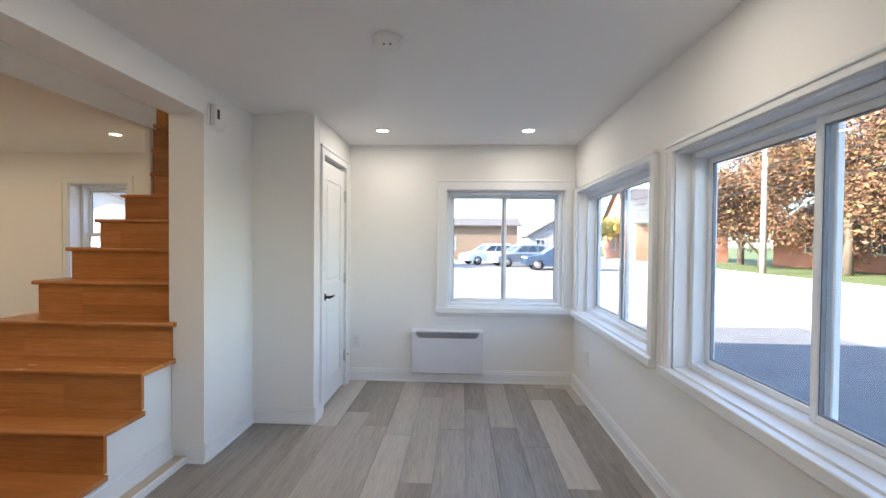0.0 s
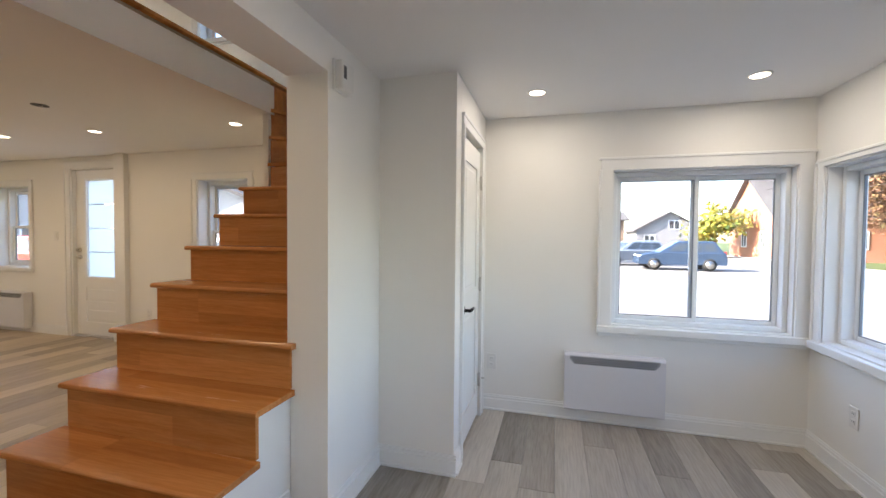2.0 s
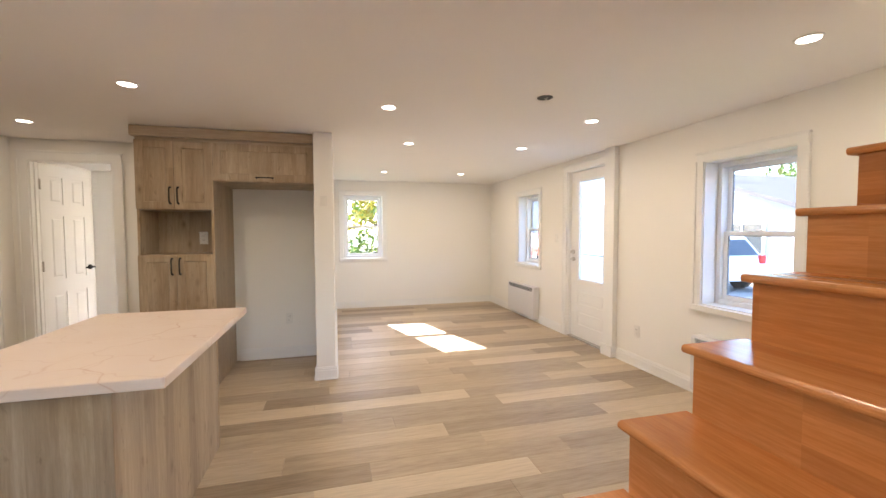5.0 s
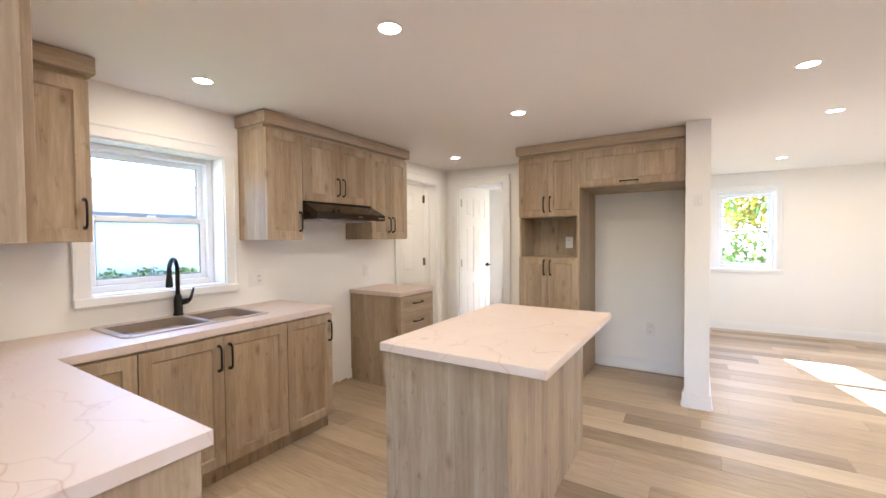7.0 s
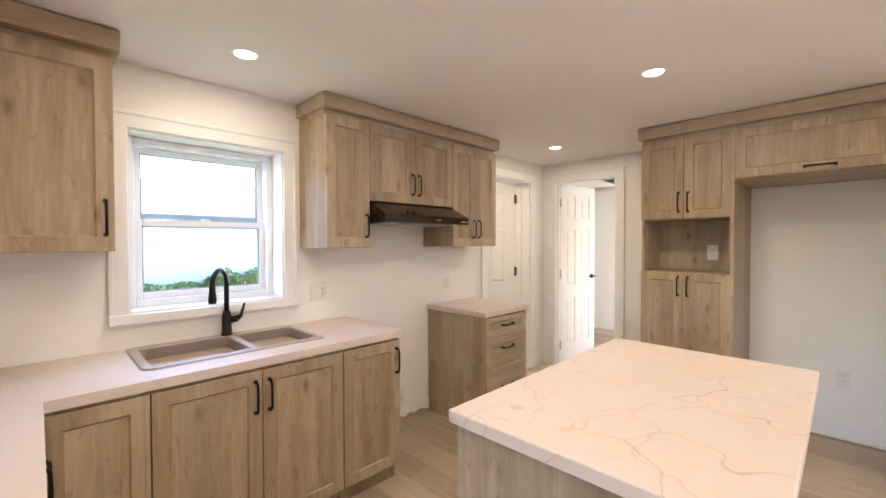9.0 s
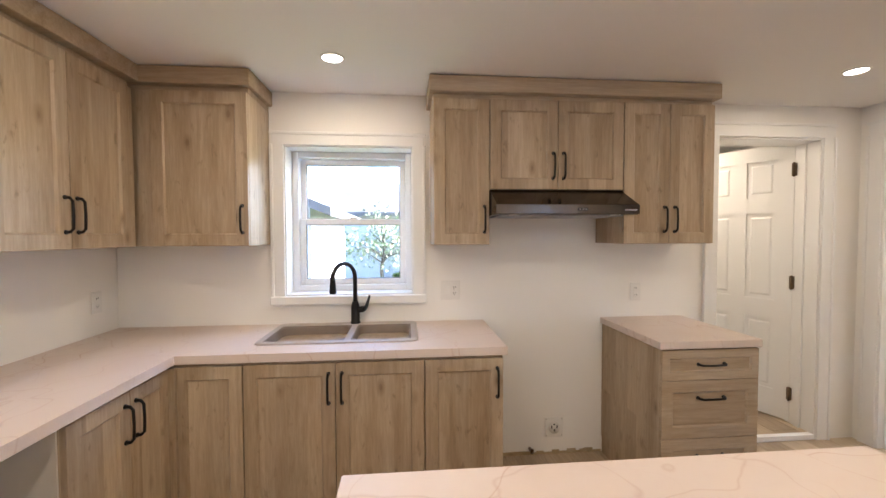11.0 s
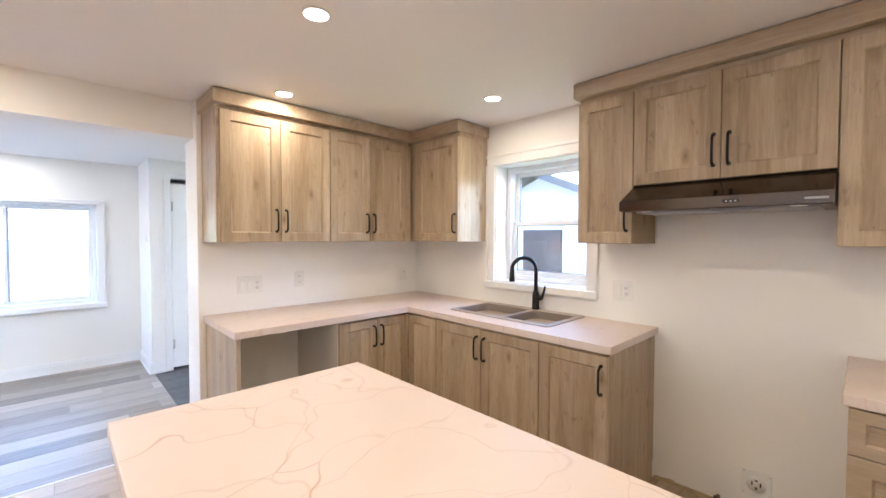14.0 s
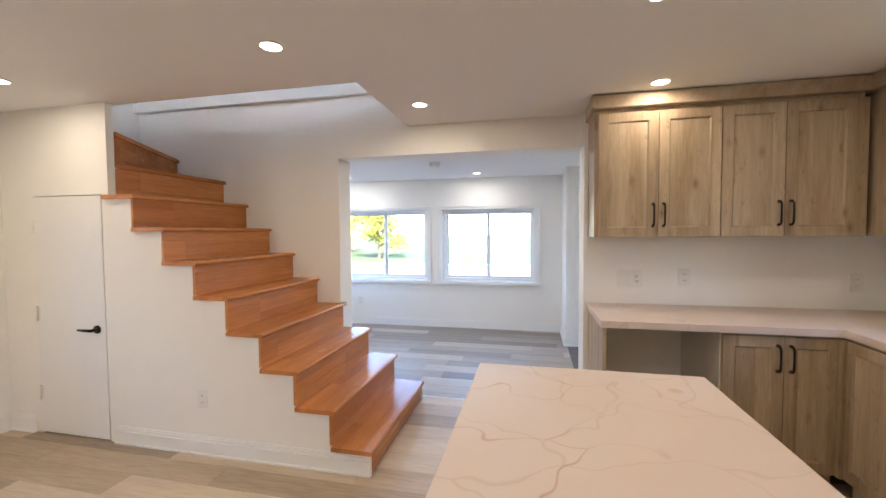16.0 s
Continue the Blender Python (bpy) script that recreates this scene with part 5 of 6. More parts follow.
ROOF = ground_mat("roof_shingle", (0.09, 0.085, 0.085), (0.15, 0.14, 0.14), 20)
SIDING = plain("white_siding", (0.42, 0.42, 0.425), 0.6, 0, 0.3, 0.04)
GREYS = plain("grey_siding", (0.25, 0.25, 0.26), 0.7, 0, 0.3, 0.1)
BROWNS = plain("weathered_boards", (0.22, 0.16, 0.12), 0.8, 0, 0.2, 0.25)
DARKWOOD = plain("dark_brown_wood", (0.045, 0.030, 0.025), 0.6)
DARKGLASS = plain("dark_window", (0.05, 0.06, 0.07), 0.1, 0, 0.6, 0.1)
RUBBER = plain("tyre_rubber", (0.02, 0.02, 0.02), 0.8)
BARK = ground_mat("bark", (0.10, 0.075, 0.055), (0.20, 0.16, 0.12), 25)
POLEW = ground_mat("grey_pole_wood", (0.33, 0.29, 0.25), (0.45, 0.41, 0.37), 25)


def brick_mat():
    m = Mat("red_brick", 0.85, 0, 0.2)
    co = m.coords((1, 1, 1))
    sw = m.n("CombineXYZ")
    sp = m.n("SeparateXYZ")
    m.l(co, sp.inputs[0])
    ad = m.t.nodes.new("ShaderNodeMath")
    m.l(sp.outputs[0], ad.inputs[0])
    m.l(sp.outputs[1], ad.inputs[1])
    m.l(ad.outputs[0], sw.inputs[0])
    m.l(sp.outputs[2], sw.inputs[1])
    br = m.t.nodes.new("ShaderNodeTexBrick")
    br.inputs["Scale"].default_value = 4.0
    br.inputs["Color1"].default_value = (0.44, 0.17, 0.09, 1)
    br.inputs["Color2"].default_value = (0.35, 0.13, 0.07, 1)
    br.inputs["Mortar"].default_value = (0.40, 0.34, 0.30, 1)
    m.l(sw.outputs[0], br.inputs["Vector"])
    m.base(br.outputs["Color"])
    return m.m


BRICK = brick_mat()


def leaf_mat(name, stops):
    m = Mat(name, 0.6, 0, 0.3)
    g = m.n("NewGeometry")
    m.base(m.ramp(g.outputs["Random Per Island"], stops))
    return m.m


AUTUMN = leaf_mat("autumn_leaves", [(0.0, (0.09, 0.045, 0.028)), (0.35, (0.17, 0.08, 0.045)), (0.7, (0.20, 0.115, 0.05)), (1.0, (0.11, 0.11, 0.04))])
GOLD = leaf_mat("yellow_leaves", [(0.0, (0.30, 0.26, 0.04)), (0.4, (0.42, 0.33, 0.05)), (0.75, (0.20, 0.25, 0.04)), (1.0, (0.10, 0.17, 0.03))])
PALE = leaf_mat("pale_leaves", [(0.0, (0.16, 0.20, 0.10)), (0.5, (0.26, 0.30, 0.16)), (1.0, (0.36, 0.37, 0.22))])
GREEN = leaf_mat("green_leaves", [(0.0, (0.05, 0.10, 0.02)), (0.5, (0.12, 0.18, 0.04)), (1.0, (0.22, 0.24, 0.06))])

bm = bmesh.new()
R = 260
for x0, x1, y0, y1 in ((-R, XW - 0.2, -R, R), (XS + 0.2, R, -R, R), (XW - 0.2, XS + 0.2, YN + 0.2, R), (XW - 0.2, XS + 0.2, -R, -2.5),
                       (XE2, XS + 0.2, YSN + 0.2, YN + 0.2), (XW - 0.2, XK - 0.3, -2.5, -1.5), (-4.8, XS + 0.2, -2.5, -1.8), (-4.8, XE2, -1.8, YS - 0.2)):
    bm.faces.new([bm.verts.new((x, y, GZ)) for x, y in ((x0, y0), (x1, y0), (x1, y1), (x0, y1))])
bmesh.ops.remove_doubles(bm, verts=bm.verts, dist=0.001)
solid("ground", bm, GRASS, "mown lawn around the house", "ground")
bm = bmesh.new()
wbox(bm, XS + 0.2, 7.0, -40, 70, GZ - 0.2, GZ + 0.03)
wbox(bm, -3.0, XS + 0.2, YSN + 0.6, 9.0, GZ - 0.2, GZ + 0.031)
solid("driveway", bm, ASPHALT, "worn grey asphalt forecourt beside the house", "driveway")
bm = bmesh.new()
wbox(bm, 7.0, 16.6, -120, 160, GZ - 0.2, GZ + 0.02)
# lot past the house's shadow: its sunlight is partly in the pale colour
wbox(bm, -60, 7.0, 9.0, 38.0, GZ - 0.2, GZ + 0.034)
solid("road", bm, ROADM, "asphalt street and lot, coloured pale as sunlit", "road")
bm = bmesh.new()
wbox(bm, 16.6, 16.8, -120, 160, GZ - 0.2, GZ + 0.13, 0.01)
solid("pavement", bm, KERB, "concrete kerb along the street", "kerb")
YELLOW = plain("road_paint", (0.55, 0.42, 0.10), 0.8)
for dx in (0.0, 0.22):
    bm = bmesh.new()
    wbox(bm, 12.0 + dx, 12.1 + dx, -120, 160, GZ + 0.015, GZ + 0.0215)
    solid("road_marking", bm, YELLOW, "yellow centre line on the street", "road marking")
bm = bmesh.new()
loft(bm, [disc_ring((9.0, 13.0), 0.33, GZ + 0.018), disc_ring((9.0, 13.0), 0.33, GZ + 0.026)])
tagged(new("manhole_cover", mesh_of(bm, "manhole_cover", GREYS)), "round iron manhole cover in the street", "manhole cover")


def tree(x, y, h, spread, leaves, label, seed, n=1500, size=0.28, trunk=0.22, low=0.25):
    rnd = random.Random(seed)
    t = thing("tree", (x, y, GZ), label, "tree", "trees")
    bm = bmesh.new()
    tube(bm, [(x, y, GZ - 0.2), (x + 0.05, y, GZ + h * 0.2), (x - 0.08, y + 0.06, GZ + h * 0.5), (x, y, GZ + h * 0.85)], [trunk, trunk * 0.8, trunk * 0.5, trunk * 0.1], 10)
    tips = []
    for k in range(16):
        a = rnd.uniform(0, 2 * math.pi)
        z0 = h * rnd.uniform(low, 0.65)
        r = spread * rnd.uniform(0.55, 1.0)
        tip = Vector((x + r * math.cos(a), y + r * math.sin(a), GZ + min(h, z0 + h * rnd.uniform(0.1, 0.4))))
        s = Vector((x, y, GZ + z0))
        m = s.lerp(tip, 0.5) + Vector((0, 0, h * 0.03))
        tube(bm, [s, m, tip], [trunk * 0.35, trunk * 0.2, trunk * 0.05], 6)
        tips += [m, tip, s.lerp(tip, 0.75)]
    tips += [Vector((x, y, GZ + h * q)) for q in (0.7, 0.8, 0.9, 0.97)]
    part("trunk", bm, BARK, t)
    vs, fs = [], []
    for k in range(n):
        c = rnd.choice(tips) + Vector((rnd.gauss(0, 1), rnd.gauss(0, 1), rnd.gauss(0, 0.8))) * spread * 0.2
        u = Vector((rnd.gauss(0, 1), rnd.gauss(0, 1), rnd.gauss(0, 1))).normalized()
        w = u.orthogonal().normalized()
        s = size * rnd.uniform(0.5, 1.2)
        b = len(vs)
        vs += [c - u * s, c + w * s * 0.55, c + u * s, c - w * s * 0.55 + u.cross(w) * s * 0.3]
        fs += [(b, b + 1, b + 2), (b, b + 2, b + 3)]
    me = bpy.data.meshes.new("crown")
    me.from_pydata([tuple(v) for v in vs], [], fs)
    me.materials.append(leaves)
    ob = new("crown", me)
    ob.parent, ob.matrix_parent_inverse = t, t.matrix_basis.inverted()
    ob["kind"] = "stuff"
    return t


for k, (x, y, h, s) in enumerate(((21.5, 19.0, 9.5, 3.6), (22.5, 25.0, 10, 3.8), (22.0, 31.0, 10.5, 4.0), (24.5, 37.0, 10, 3.8))):
    tree(x, y, h, s, AUTUMN, "large street tree with red-brown autumn leaves", 10 + k, 26000, 0.13, 0.28, 0.06)
tree(22.5, 12.0, 4.4, 2.2, GOLD, "small yellow-green tree across the street", 14, 5000, 0.12, 0.15, 0.15)
tree(-16.0, 3.9, 4.8, 1.7, GOLD, "garden tree with yellow autumn leaves", 31, 4200, 0.13)
tree(-17.5, 6.3, 5.0, 2.0, GOLD, "garden tree with yellow-green leaves", 32, 3000, 0.14, 0.2, 0.1)
tree(-23.0, 7.5, 7.0, 2.8, GREEN, "tall green garden tree", 33, 2600, 0.18)
tree(-2.4, -14.6, 2.7, 2.0, PALE, "small pale green garden tree on the lawn", 34, 1500, 0.08, 0.09, 0.25)
tree(-16.5, 27.0, 8.5, 3.4, GREEN, "green tree behind the houses", 35, 2600, 0.2)
tree(-11.0, 26.0, 8.0, 3.0, GREEN, "green tree behind the houses", 36, 2600, 0.2)
tree(14.5, 46.0, 5.0, 2.6, GOLD, "yellow-green tree across the street", 37, 2200, 0.25)


def bush(x, y, r, h, leaves, label, seed, n=500):
    rnd = random.Random(seed)
    vs, fs = [], []
    for k in range(n):
        a, q, zz = rnd.uniform(0, 6.283), rnd.random() ** 0.5, rnd.random()
        c = Vector((x + r * q * math.cos(a), y + r * q * math.sin(a), GZ + 0.05 + h * zz * (1 - 0.5 * q)))
        u = Vector((rnd.gauss(0, 1), rnd.gauss(0, 1), rnd.gauss(0, 1))).normalized()
        w = u.orthogonal().normalized()
        s = 0.09 * rnd.uniform(0.6, 1.3)
        b = len(vs)
        vs += [c - u * s, c + w * s * 0.6, c + u * s, c - w * s * 0.6]
        fs += [(b, b + 1, b + 2), (b, b + 2, b + 3)]
    me = bpy.data.meshes.new("bush")
    me.from_pydata([tuple(v) for v in vs], [], fs)
    me.materials.append(leaves)
    return tagged(new("bush", me), label, "bush", "bushes", "stuff")


for k in range(7):
    bush(-11.0 + k * 1.25, -15.0 + 0.2 * (k % 2), 0.75, 0.9 if k < 4 else 0.45, GREEN, "low green shrub at the edge of the lawn", 60 + k)


for k in range(6):
    bush(-14.2 - 0.5 * (k % 2), 0.8 + k * 1.0, 0.9, 1.5 + 0.3 * (k % 3), GOLD if k % 2 else GREEN, "shrub with yellow-green leaves outside the living room", 80 + k, 900)


def house(x0, x1, y0, y1, h, rise, axis, wallm, label, wins=(), name="house"):
    """A gabled house. axis: the ridge's direction. wins: (side, u0, u1, v0, v1)."""
    t = thing(name, ((x0 + x1) / 2, (y0 + y1) / 2, GZ), label, "house", "neighbouring houses")
    bm = bmesh.new()
    zt = GZ + h
    wbox(bm, x0, x1, y0, y1, GZ - 0.3, zt)
    if axis == "x":
        ym = (y0 + y1) / 2
        loft(bm, [[Vector((x, y0, zt)), Vector((x, y1, zt)), Vector((x, ym, zt + rise))] for x in (x0, x1)])
    else:
        xm = (x0 + x1) / 2
        loft(bm, [[Vector((x0, y, zt)), Vector((x1, y, zt)), Vector((xm, y, zt + rise))] for y in (y0, y1)])
    part("wall", bm, wallm, t)
    bm = bmesh.new()
    o, th = 0.45, 0.16
    if axis == "x":
        ym, half = (y0 + y1) / 2, (y1 - y0) / 2
        k = rise / half
        for s in (-1, 1):
            e = ym + s * (half + o)
            loft(bm, [[Vector((x, ym, zt + rise + th)), Vector((x, e, zt - k * o + th)), Vector((x, e, zt - k * o + 0.01)), Vector((x, ym, zt + rise + 0.01))] for x in (x0 - o, x1 + o)])
    else:
        xm, half = (x0 + x1) / 2, (x1 - x0) / 2
        k = rise / half
        for s in (-1, 1):
            e = xm + s * (half + o)
            loft(bm, [[Vector((xm, y, zt + rise + th)), Vector((e, y, zt - k * o + th)), Vector((e, y, zt - k * o + 0.01)), Vector((xm, y, zt + rise + 0.01))] for y in (y0 - o, y1 + o)])
    part("roof", bm, ROOF, t)
    sides = {"s": Fr((x0, y0, GZ), (1, 0, 0), (0, -1, 0)), "n": Fr((x0, y1, GZ), (1, 0, 0), (0, 1, 0)),
             "w": Fr((x0, y0, GZ), (0, 1, 0), (-1, 0, 0)), "e": Fr((x1, y0, GZ), (0, 1, 0), (1, 0, 0))}
    for side, u0, u1, v0, v1 in wins:
        fr = sides[side]
        bm = bmesh.new()
        f = 0.09
        for q in ((u0 - f, u0, v0 - f, v1 + f), (u1, u1 + f, v0 - f, v1 + f), (u0, u1, v1, v1 + f), (u0, u1, v0 - f, v0), ((u0 + u1) / 2 - 0.03, (u0 + u1) / 2 + 0.03, v0, v1)):
            box(bm, fr, *q, 0, 0.05)
        w = part("window", bm, VINYL, t)
        bm = bmesh.new()
        box(bm, fr, u0, u1, v0, v1, 0.005, 0.02)
        part("pane", bm, DARKGLASS, w, "dark glass")
    return t


house(26.5, 36, 20, 36, 3.2, 2.6, "y", BRICK, "red brick house across the street behind trees", [("w", 2.5, 3.7, 1.2, 2.5), ("w", 6.5, 7.7, 1.2, 2.5), ("w", 11.5, 12.7, 1.2, 2.5)])
house(17.2, 26, 41, 50, 4.0, 3.6, "x", BRICK, "orange brick house with a steep roof", [("w", 1.5, 2.4, 1.1, 2.4), ("w", 5.2, 6.1, 1.1, 2.4), ("s", 1.6, 2.6, 1.1, 2.4), ("s", 5.2, 6.2, 1.1, 2.4)])
house(10.0, 18.0, 60, 68, 2.9, 2.3, "y", GREYS, "grey gabled house beyond the car park", [("s", 3.9, 5.1, 3.1, 4.1), ("s", 1, 2.2, 1.0, 2.2)])
house(-4.0, 6.2, 45, 52, 3.6, 0.9, "x", BROWNS, "weathered brown barn beyond the car park", [("s", 2.0, 3.4, 1.0, 2.2)])
house(-20, -11.5, 16.5, 23, 2.6, 1.5, "y", SIDING, "low white house with a dark roof", [("s", 1.5, 3.0, 0.9, 2.0), ("s", 6.0, 7.5, 0.9, 2.0)])
house(-12, -0.5, -19.5, -15.5, 2.9, 1.2, "x", SIDING, "long white building behind the lawn", [])
house(-36, -27, 13.5, 20, 3.0, 1.6, "x", SIDING, "white bungalow down the side street", [("s", 2, 3.4, 1, 2.1), ("s", 5.5, 6.9, 1, 2.1), ("e", 2, 3.4, 1, 2.1)])
# neighbour's garage with lapped boards close to the kitchen window
gar = house(-1.6, 2.1, -10.0, -6.0, 2.35, 0.75, "y", SIDING, "white clapboard garage with a low gable", [], "garage")
bm = bmesh.new()
for side in range(2):
    fr = Fr((-1.6, -10.0, GZ), (0, 1, 0), (-1, 0, 0)) if side == 0 else Fr((-1.6, -6.0, GZ), (1, 0, 0), (0, 1, 0))
    ln = 4.0 if side == 0 else 3.7
    for k in range(25 if side else 19):
        v0 = 0.06 + k * 0.12
        a = max(0.0, (v0 + 0.12 - 2.35) / 0.75) * 1.85
        for q in (((a, v0, 0.022), (ln - a, v0, 0.022), (ln - a, v0 + 0.12, 0.004), (a, v0 + 0.12, 0.004)), ((a, v0, 0.0), (ln - a, v0, 0.0), (ln - a, v0, 0.022), (a, v0, 0.022))):
            bm.faces.new([bm.verts.new(fr.p(*w)) for w in q])
tagged(part("clapboards", bm, SIDING, gar), kind="stuff")
bm = bmesh.new()
wbox(bm, -0.30, 0.62, -5.99, -5.93, GZ + 0.05, GZ + 1.98)
part("door", bm, DARKWOOD, gar, "dark brown door")

# wheeled bin in front of the brick house
BINM = plain("brown_bin_plastic", (0.16, 0.085, 0.055), 0.5)
BX, BY = 17.3, 33.2
t = thing("wheeled_bin", (BX, BY, GZ), "brown plastic wheeled bin by the brick house", "bin")
bm = bmesh.new()
loft(bm, [[Vector((BX + a * w, BY + b * w, GZ + z)) for a, b in ((-1, -1), (1, -1), (1, 1), (-1, 1))] for w, z in ((0.26, 0.06), (0.33, 0.95))])
part("body", bm, BINM, t)
bm = bmesh.new()
loft(bm, [[Vector((BX + a * w, BY + b * w, GZ + z)) for a, b in ((-1, -1), (1, -1), (1, 1), (-1, 1))] for w, z in ((0.36, 0.955), (0.36, 0.99), (0.30, 1.04))])
part("lid", bm, BINM, t)
for k in (-0.24, 0.24):
    bm = bmesh.new()
    tube(bm, [(BX + k - 0.03, BY + 0.27, GZ + 0.10), (BX + k + 0.03, BY + 0.27, GZ + 0.10)], 0.10, 14)
    part("wheel", bm, RUBBER, t)

# utility pole and its wires
t = thing("utility_pole", (17.9, 25.2, GZ), "grey wooden utility pole beside the street", "utility pole")
bm = bmesh.new()
tube(bm, [(17.9, 25.2, GZ - 0.3), (17.9, 25.2, GZ + 5), (17.9, 25.2, GZ + 10)], [0.17, 0.15, 0.11], 12)
part("pole", bm, POLEW, t)
bm = bmesh.new()
wbox(bm, 16.9, 18.9, 25.15, 25.25, GZ + 8.8, GZ + 8.95)
part("crossarm", bm, POLEW, t)
for z, x in ((6.2, 17.75), (5.6, 17.75), (5.0, 17.75), (7.2, 17.75)):
    bm = bmesh.new()
    tube(bm, [(x, -60 + 10 * k, GZ + z + 0.6 * ((k - 8.5) / 6) ** 2 * 0.6) for k in range(15)], 0.025, 5)
    part("wire", bm, RUBBER, t)


def car(x, y, turn, paintm, label, length=4.3, height=1.6, suv=True):
    """A parked car, nose along +x before the turn."""
    t = thing("car", (0, 0, 0), label, "car", "parked cars")
    L, Wd, H = length / 2, 0.88, height
    low = [(-L, 0.32), (-L - 0.02, 0.62), (-L + 0.06, 0.98), (L - 1.15, 0.99), (L - 0.35, 0.88), (L - 0.03, 0.72), (L, 0.32)]
    bm = bmesh.new()
    loft(bm, [[Vector((px, yy, 0.32 + (pz - 0.32) * kk)) for px, pz in low] for yy, kk in ((-Wd, 0.93), (-Wd * 0.94, 1.0), (Wd * 0.94, 1.0), (Wd, 0.93))])
    part("body", bm, paintm, t)
    b0, b1, t0, t1 = -L + 0.12, L - 1.05, -L + 0.50, L - 2.0
    wb, wt = Wd * 0.93, Wd * 0.70
    bm = bmesh.new()
    loft(bm, [[Vector((x, y, z)) for x, y in ((x0, -w), (x1, -w), (x1, w), (x0, w))] for x0, x1, w, z in ((b0, b1, wb, 0.96), (t0, t1, wt, H - 0.05), (t0 + 0.12, t1 - 0.12, wt - 0.1, H))])
    part("roof", bm, paintm, t)

    def at(side, a, v):
        z = 0.96 + (H - 1.01) * v
        return Vector((b0 + (t0 - b0) * v + ((b1 - b0) + ((t1 - t0) - (b1 - b0)) * v) * a, side * (wb + (wt - wb) * v + 0.012), z))

    for s in (-1, 1):
        for a0, a1 in ((0.07, 0.30), (0.33, 0.60), (0.63, 0.90)):
            bm = bmesh.new()
            q = [at(s, a0, 0.14), at(s, a1, 0.14), at(s, a1, 0.86), at(s, a0, 0.86)]
            loft(bm, [q, [p - Vector((0, s * 0.03, 0)) for p in q]])
            part("side_window", bm, DARKGLASS, t)
    for x0, x1, nm in ((b1 + 0.01, t1 + 0.01, "windscreen"), (b0 - 0.01, t0 - 0.01, "rear_window")):
        bm = bmesh.new()
        def lerp(v, y):
            return Vector((x0 + (x1 - x0) * v, y * (wb + (wt - wb) * v) * 0.9, 0.96 + (H - 1.01) * v))
        q = [lerp(0.12, -1), lerp(0.12, 1), lerp(0.88, 1), lerp(0.88, -1)]
        loft(bm, [q, [p + Vector((0.02 if x0 < x1 else -0.02, 0, 0)) for p in q]])
        part(nm, bm, DARKGLASS, t)
    for px in (-L + 0.8, L - 0.8):
        for s in (-1, 1):
            bm = bmesh.new()
            tube(bm, [(px, s * (Wd - 0.2), 0.33), (px, s * (Wd + 0.01), 0.33)], 0.33, 22)
            w = part("wheel", bm, RUBBER, t)
            bm = bmesh.new()
            tube(bm, [(px, s * (Wd - 0.05), 0.33), (px, s * (Wd + 0.02), 0.33)], 0.21, 18)
            part("rim", bm, STEEL, w)
    for s in (-1, 1):
        bm = bmesh.new()
        wbox(bm, L - 0.22, L - 0.03, s * 0.62 - 0.16, s * 0.62 + 0.16, 0.68, 0.80, 0.02)
        part("headlight", bm, VINYL, t)
        bm = bmesh.new()
        wbox(bm, -L - 0.01, -L + 0.08, s * 0.70 - 0.10, s * 0.70 + 0.10, 0.80, 1.05, 0.02)
        part("tail_light", bm, TAIL, t)
    t.matrix_basis = pose(x, y, GZ + 0.035, 0, 0, turn)
    return t


TAIL = plain("red_lens", (0.5, 0.03, 0.03), 0.2)
BLUE = plain("dark_blue_paint", (0.045, 0.075, 0.13), 0.22, 0.3)
WHITEP = plain("white_car_paint", (0.75, 0.76, 0.78), 0.2)
SILVER = plain("silver_car_paint", (0.42, 0.44, 0.46), 0.25, 0.5)
REDP = plain("red_car_paint", (0.45, 0.05, 0.04), 0.25)
car(6.2, 26.6, 180, BLUE, "dark blue hatchback parked across the lot")
car(4.3, 30.0, 200, SILVER, "silver car parked beside a white one")
car(2.2, 32.5, 205, WHITEP, "white car parked at the far side")
car(-12.6, 13.2, 175, WHITEP, "white car parked in front of the low house")
car(-21.5, 12.6, 180, REDP, "red car parked in front of the low house")

# ---------------------------------------------------------------- floors
PW, PL = 0.181, 1.22


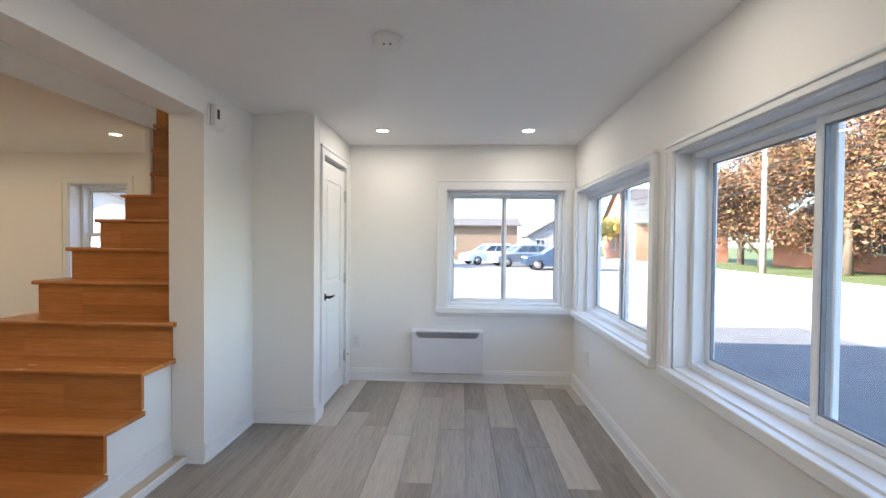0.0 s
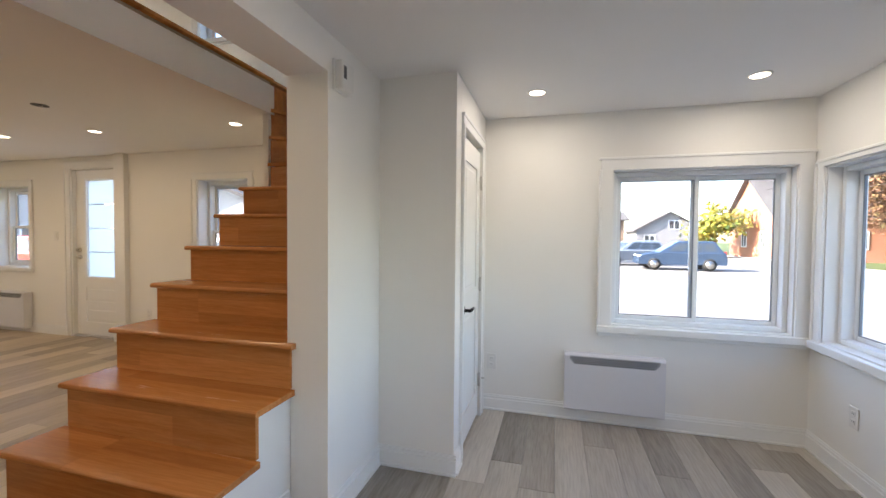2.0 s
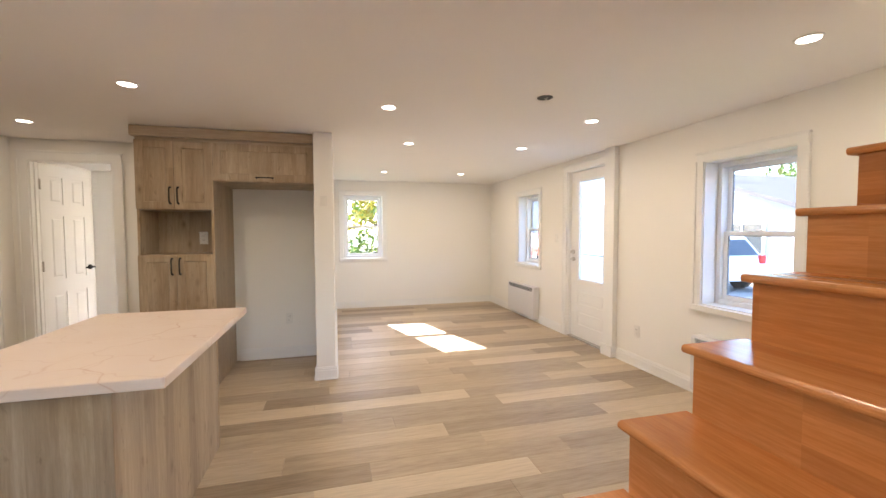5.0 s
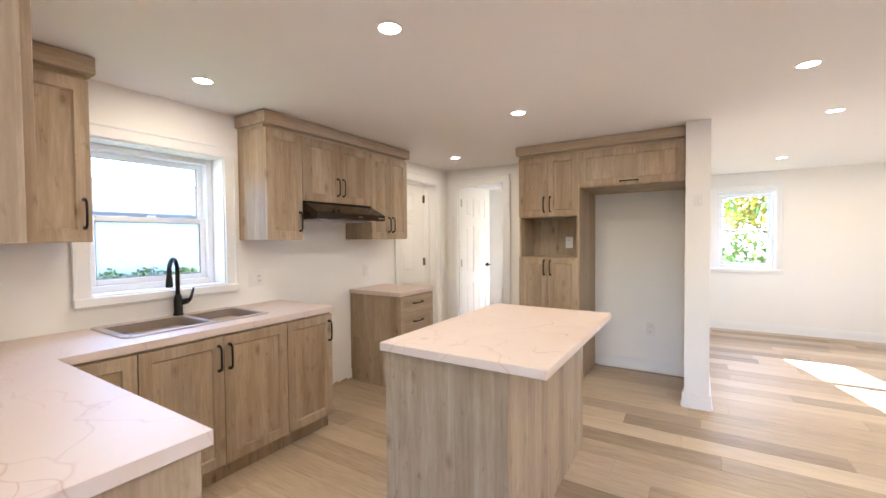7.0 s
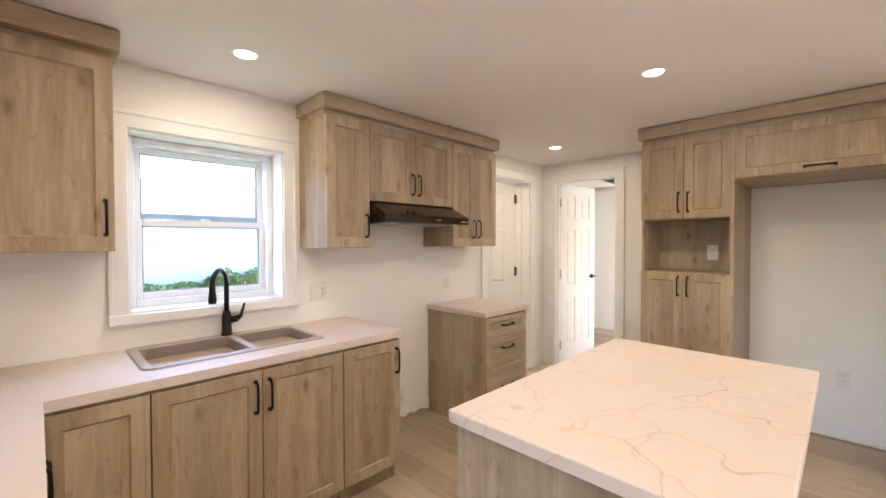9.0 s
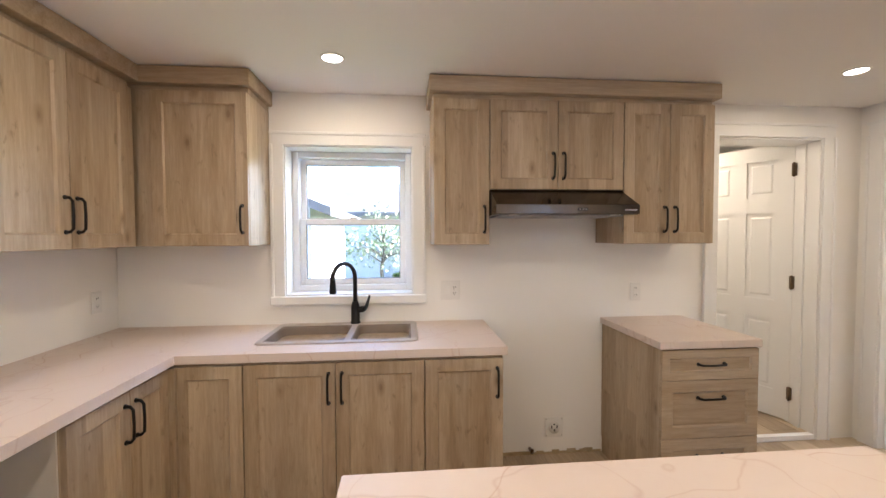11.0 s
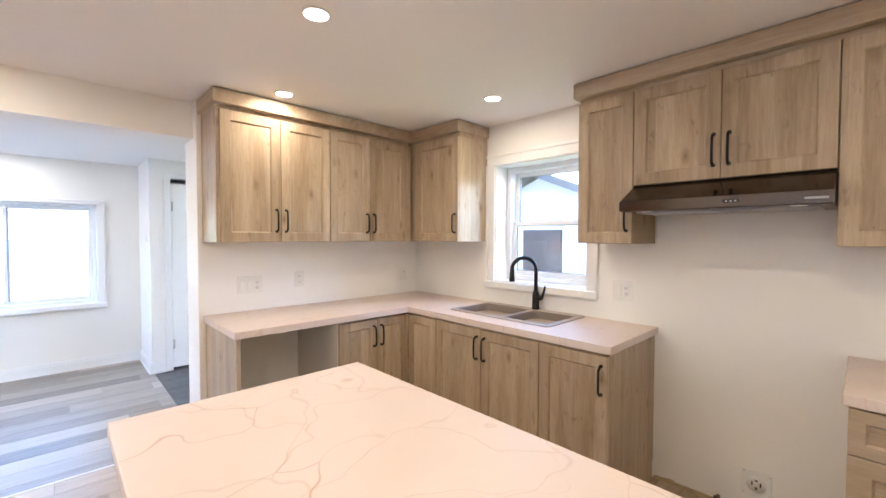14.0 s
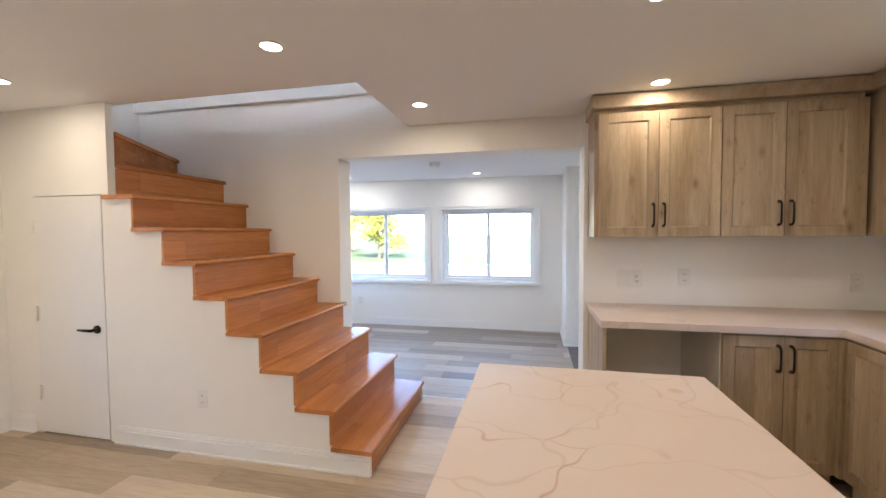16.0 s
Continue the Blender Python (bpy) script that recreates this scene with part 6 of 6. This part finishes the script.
def plank_floor(name, x0, x1, y0, y1, z, label, seed, skip=None, material=PLANK):
    bm = bmesh.new()
    wbox(bm, x0, x1, y0, y1, z - 0.12, z - 0.006)
    fl = solid(name, bm, GASKET, label, "floor")
    rnd = random.Random(seed)
    cache = {}
    x = x0
    while x < x1 - 0.01:
        w = min(PW, x1 - x)
        y = y0 - rnd.uniform(0, PL)
        while y < y1:
            a, b = max(y, y0), min(y + PL, y1)
            y += PL
            if b - a < 0.02 or (skip and skip(x + w / 2, b)):
                continue
            ln = round(b - a, 3)
            key = (round(w, 3), ln)
            if key not in cache:
                m = bmesh.new()
                g, c, h = 0.0004, 0.0016, 0.006
                p0 = [Vector((u, v, -h)) for u, v in ((g, g), (w - g, g), (w - g, ln - g), (g, ln - g))]
                p1 = [Vector((p.x, p.y, -c)) for p in p0]
                p2 = [Vector((u, v, 0)) for u, v in ((c, c), (w - c, c), (w - c, ln - c), (c, ln - c))]
                loft(m, [p0, p1, p2])
                cache[key] = mesh_of(m, "plank", material)
            ob = new("plank", cache[key])
            ob.parent = fl
            ob.matrix_basis = Matrix.Translation((x, a, z))
        x += PW
    return fl


def not_main(x, y):
    return x < -6.3 and y < 1.8


plank_floor("floor_main", XW, -1.505, YS, YN, 0.0, "beige oak-look vinyl plank floor", 3, not_main)
plank_floor("floor_sunroom", -1.50, XS, 0.80, YSN, ZF, "grey oak-look vinyl plank floor of the sunroom", 5, material=PLANK_GREY)
plank_floor("floor_side_room", -8.6, XK, -1.4, 1.785, -0.001, "beige vinyl plank floor of the side room", 8)
plank_floor("floor_store_room", XK - 0.2, -4.9, -2.4, YS - 0.03, 0.034, "grey-beige vinyl plank floor of the store room", 9)
bm = bmesh.new()
wbox(bm, -1.512, -1.494, OP0, OP1 - 0.03, ZF, 0.003, 0.002)
solid("trim_threshold", bm, TRIM, "white edge strip at the small step between the floors", "trim")
bm = bmesh.new()
wbox(bm, D_SOUTH[0] + 0.016, D_SOUTH[1] - 0.016, YS - 0.03, YS + 0.01, 0.0005, 0.037, 0.003)
solid("trim_threshold_south", bm, TRIM, "white threshold strip at the store room doorway", "trim")
bm = bmesh.new()
wbox(bm, XE2, XS, -1.6, 0.80, ZF - 0.12, ZF - 0.006)
ft = solid("floor_entrance", bm, KERB, "dark slate tiles of the entrance", "floor")
cache = {}
for i in range(9):
    for j in range(8):
        x0, y1 = XE2 + i * 0.305, 0.80 - j * 0.305
        w, h = min(0.302, XS - x0), min(0.302, y1 + 1.6)
        if w < 0.02 or h < 0.02:
            continue
        key = (round(w, 3), round(h, 3))
        if key not in cache:
            m = bmesh.new()
            wbox(m, 0, w, -h, 0, -0.006, 0.0, 0.0015)
            cache[key] = mesh_of(m, "tile", TILE)
        ob = new("tile", cache[key])
        ob.parent = ft
        ob.matrix_basis = Matrix.Translation((x0, y1, ZF))
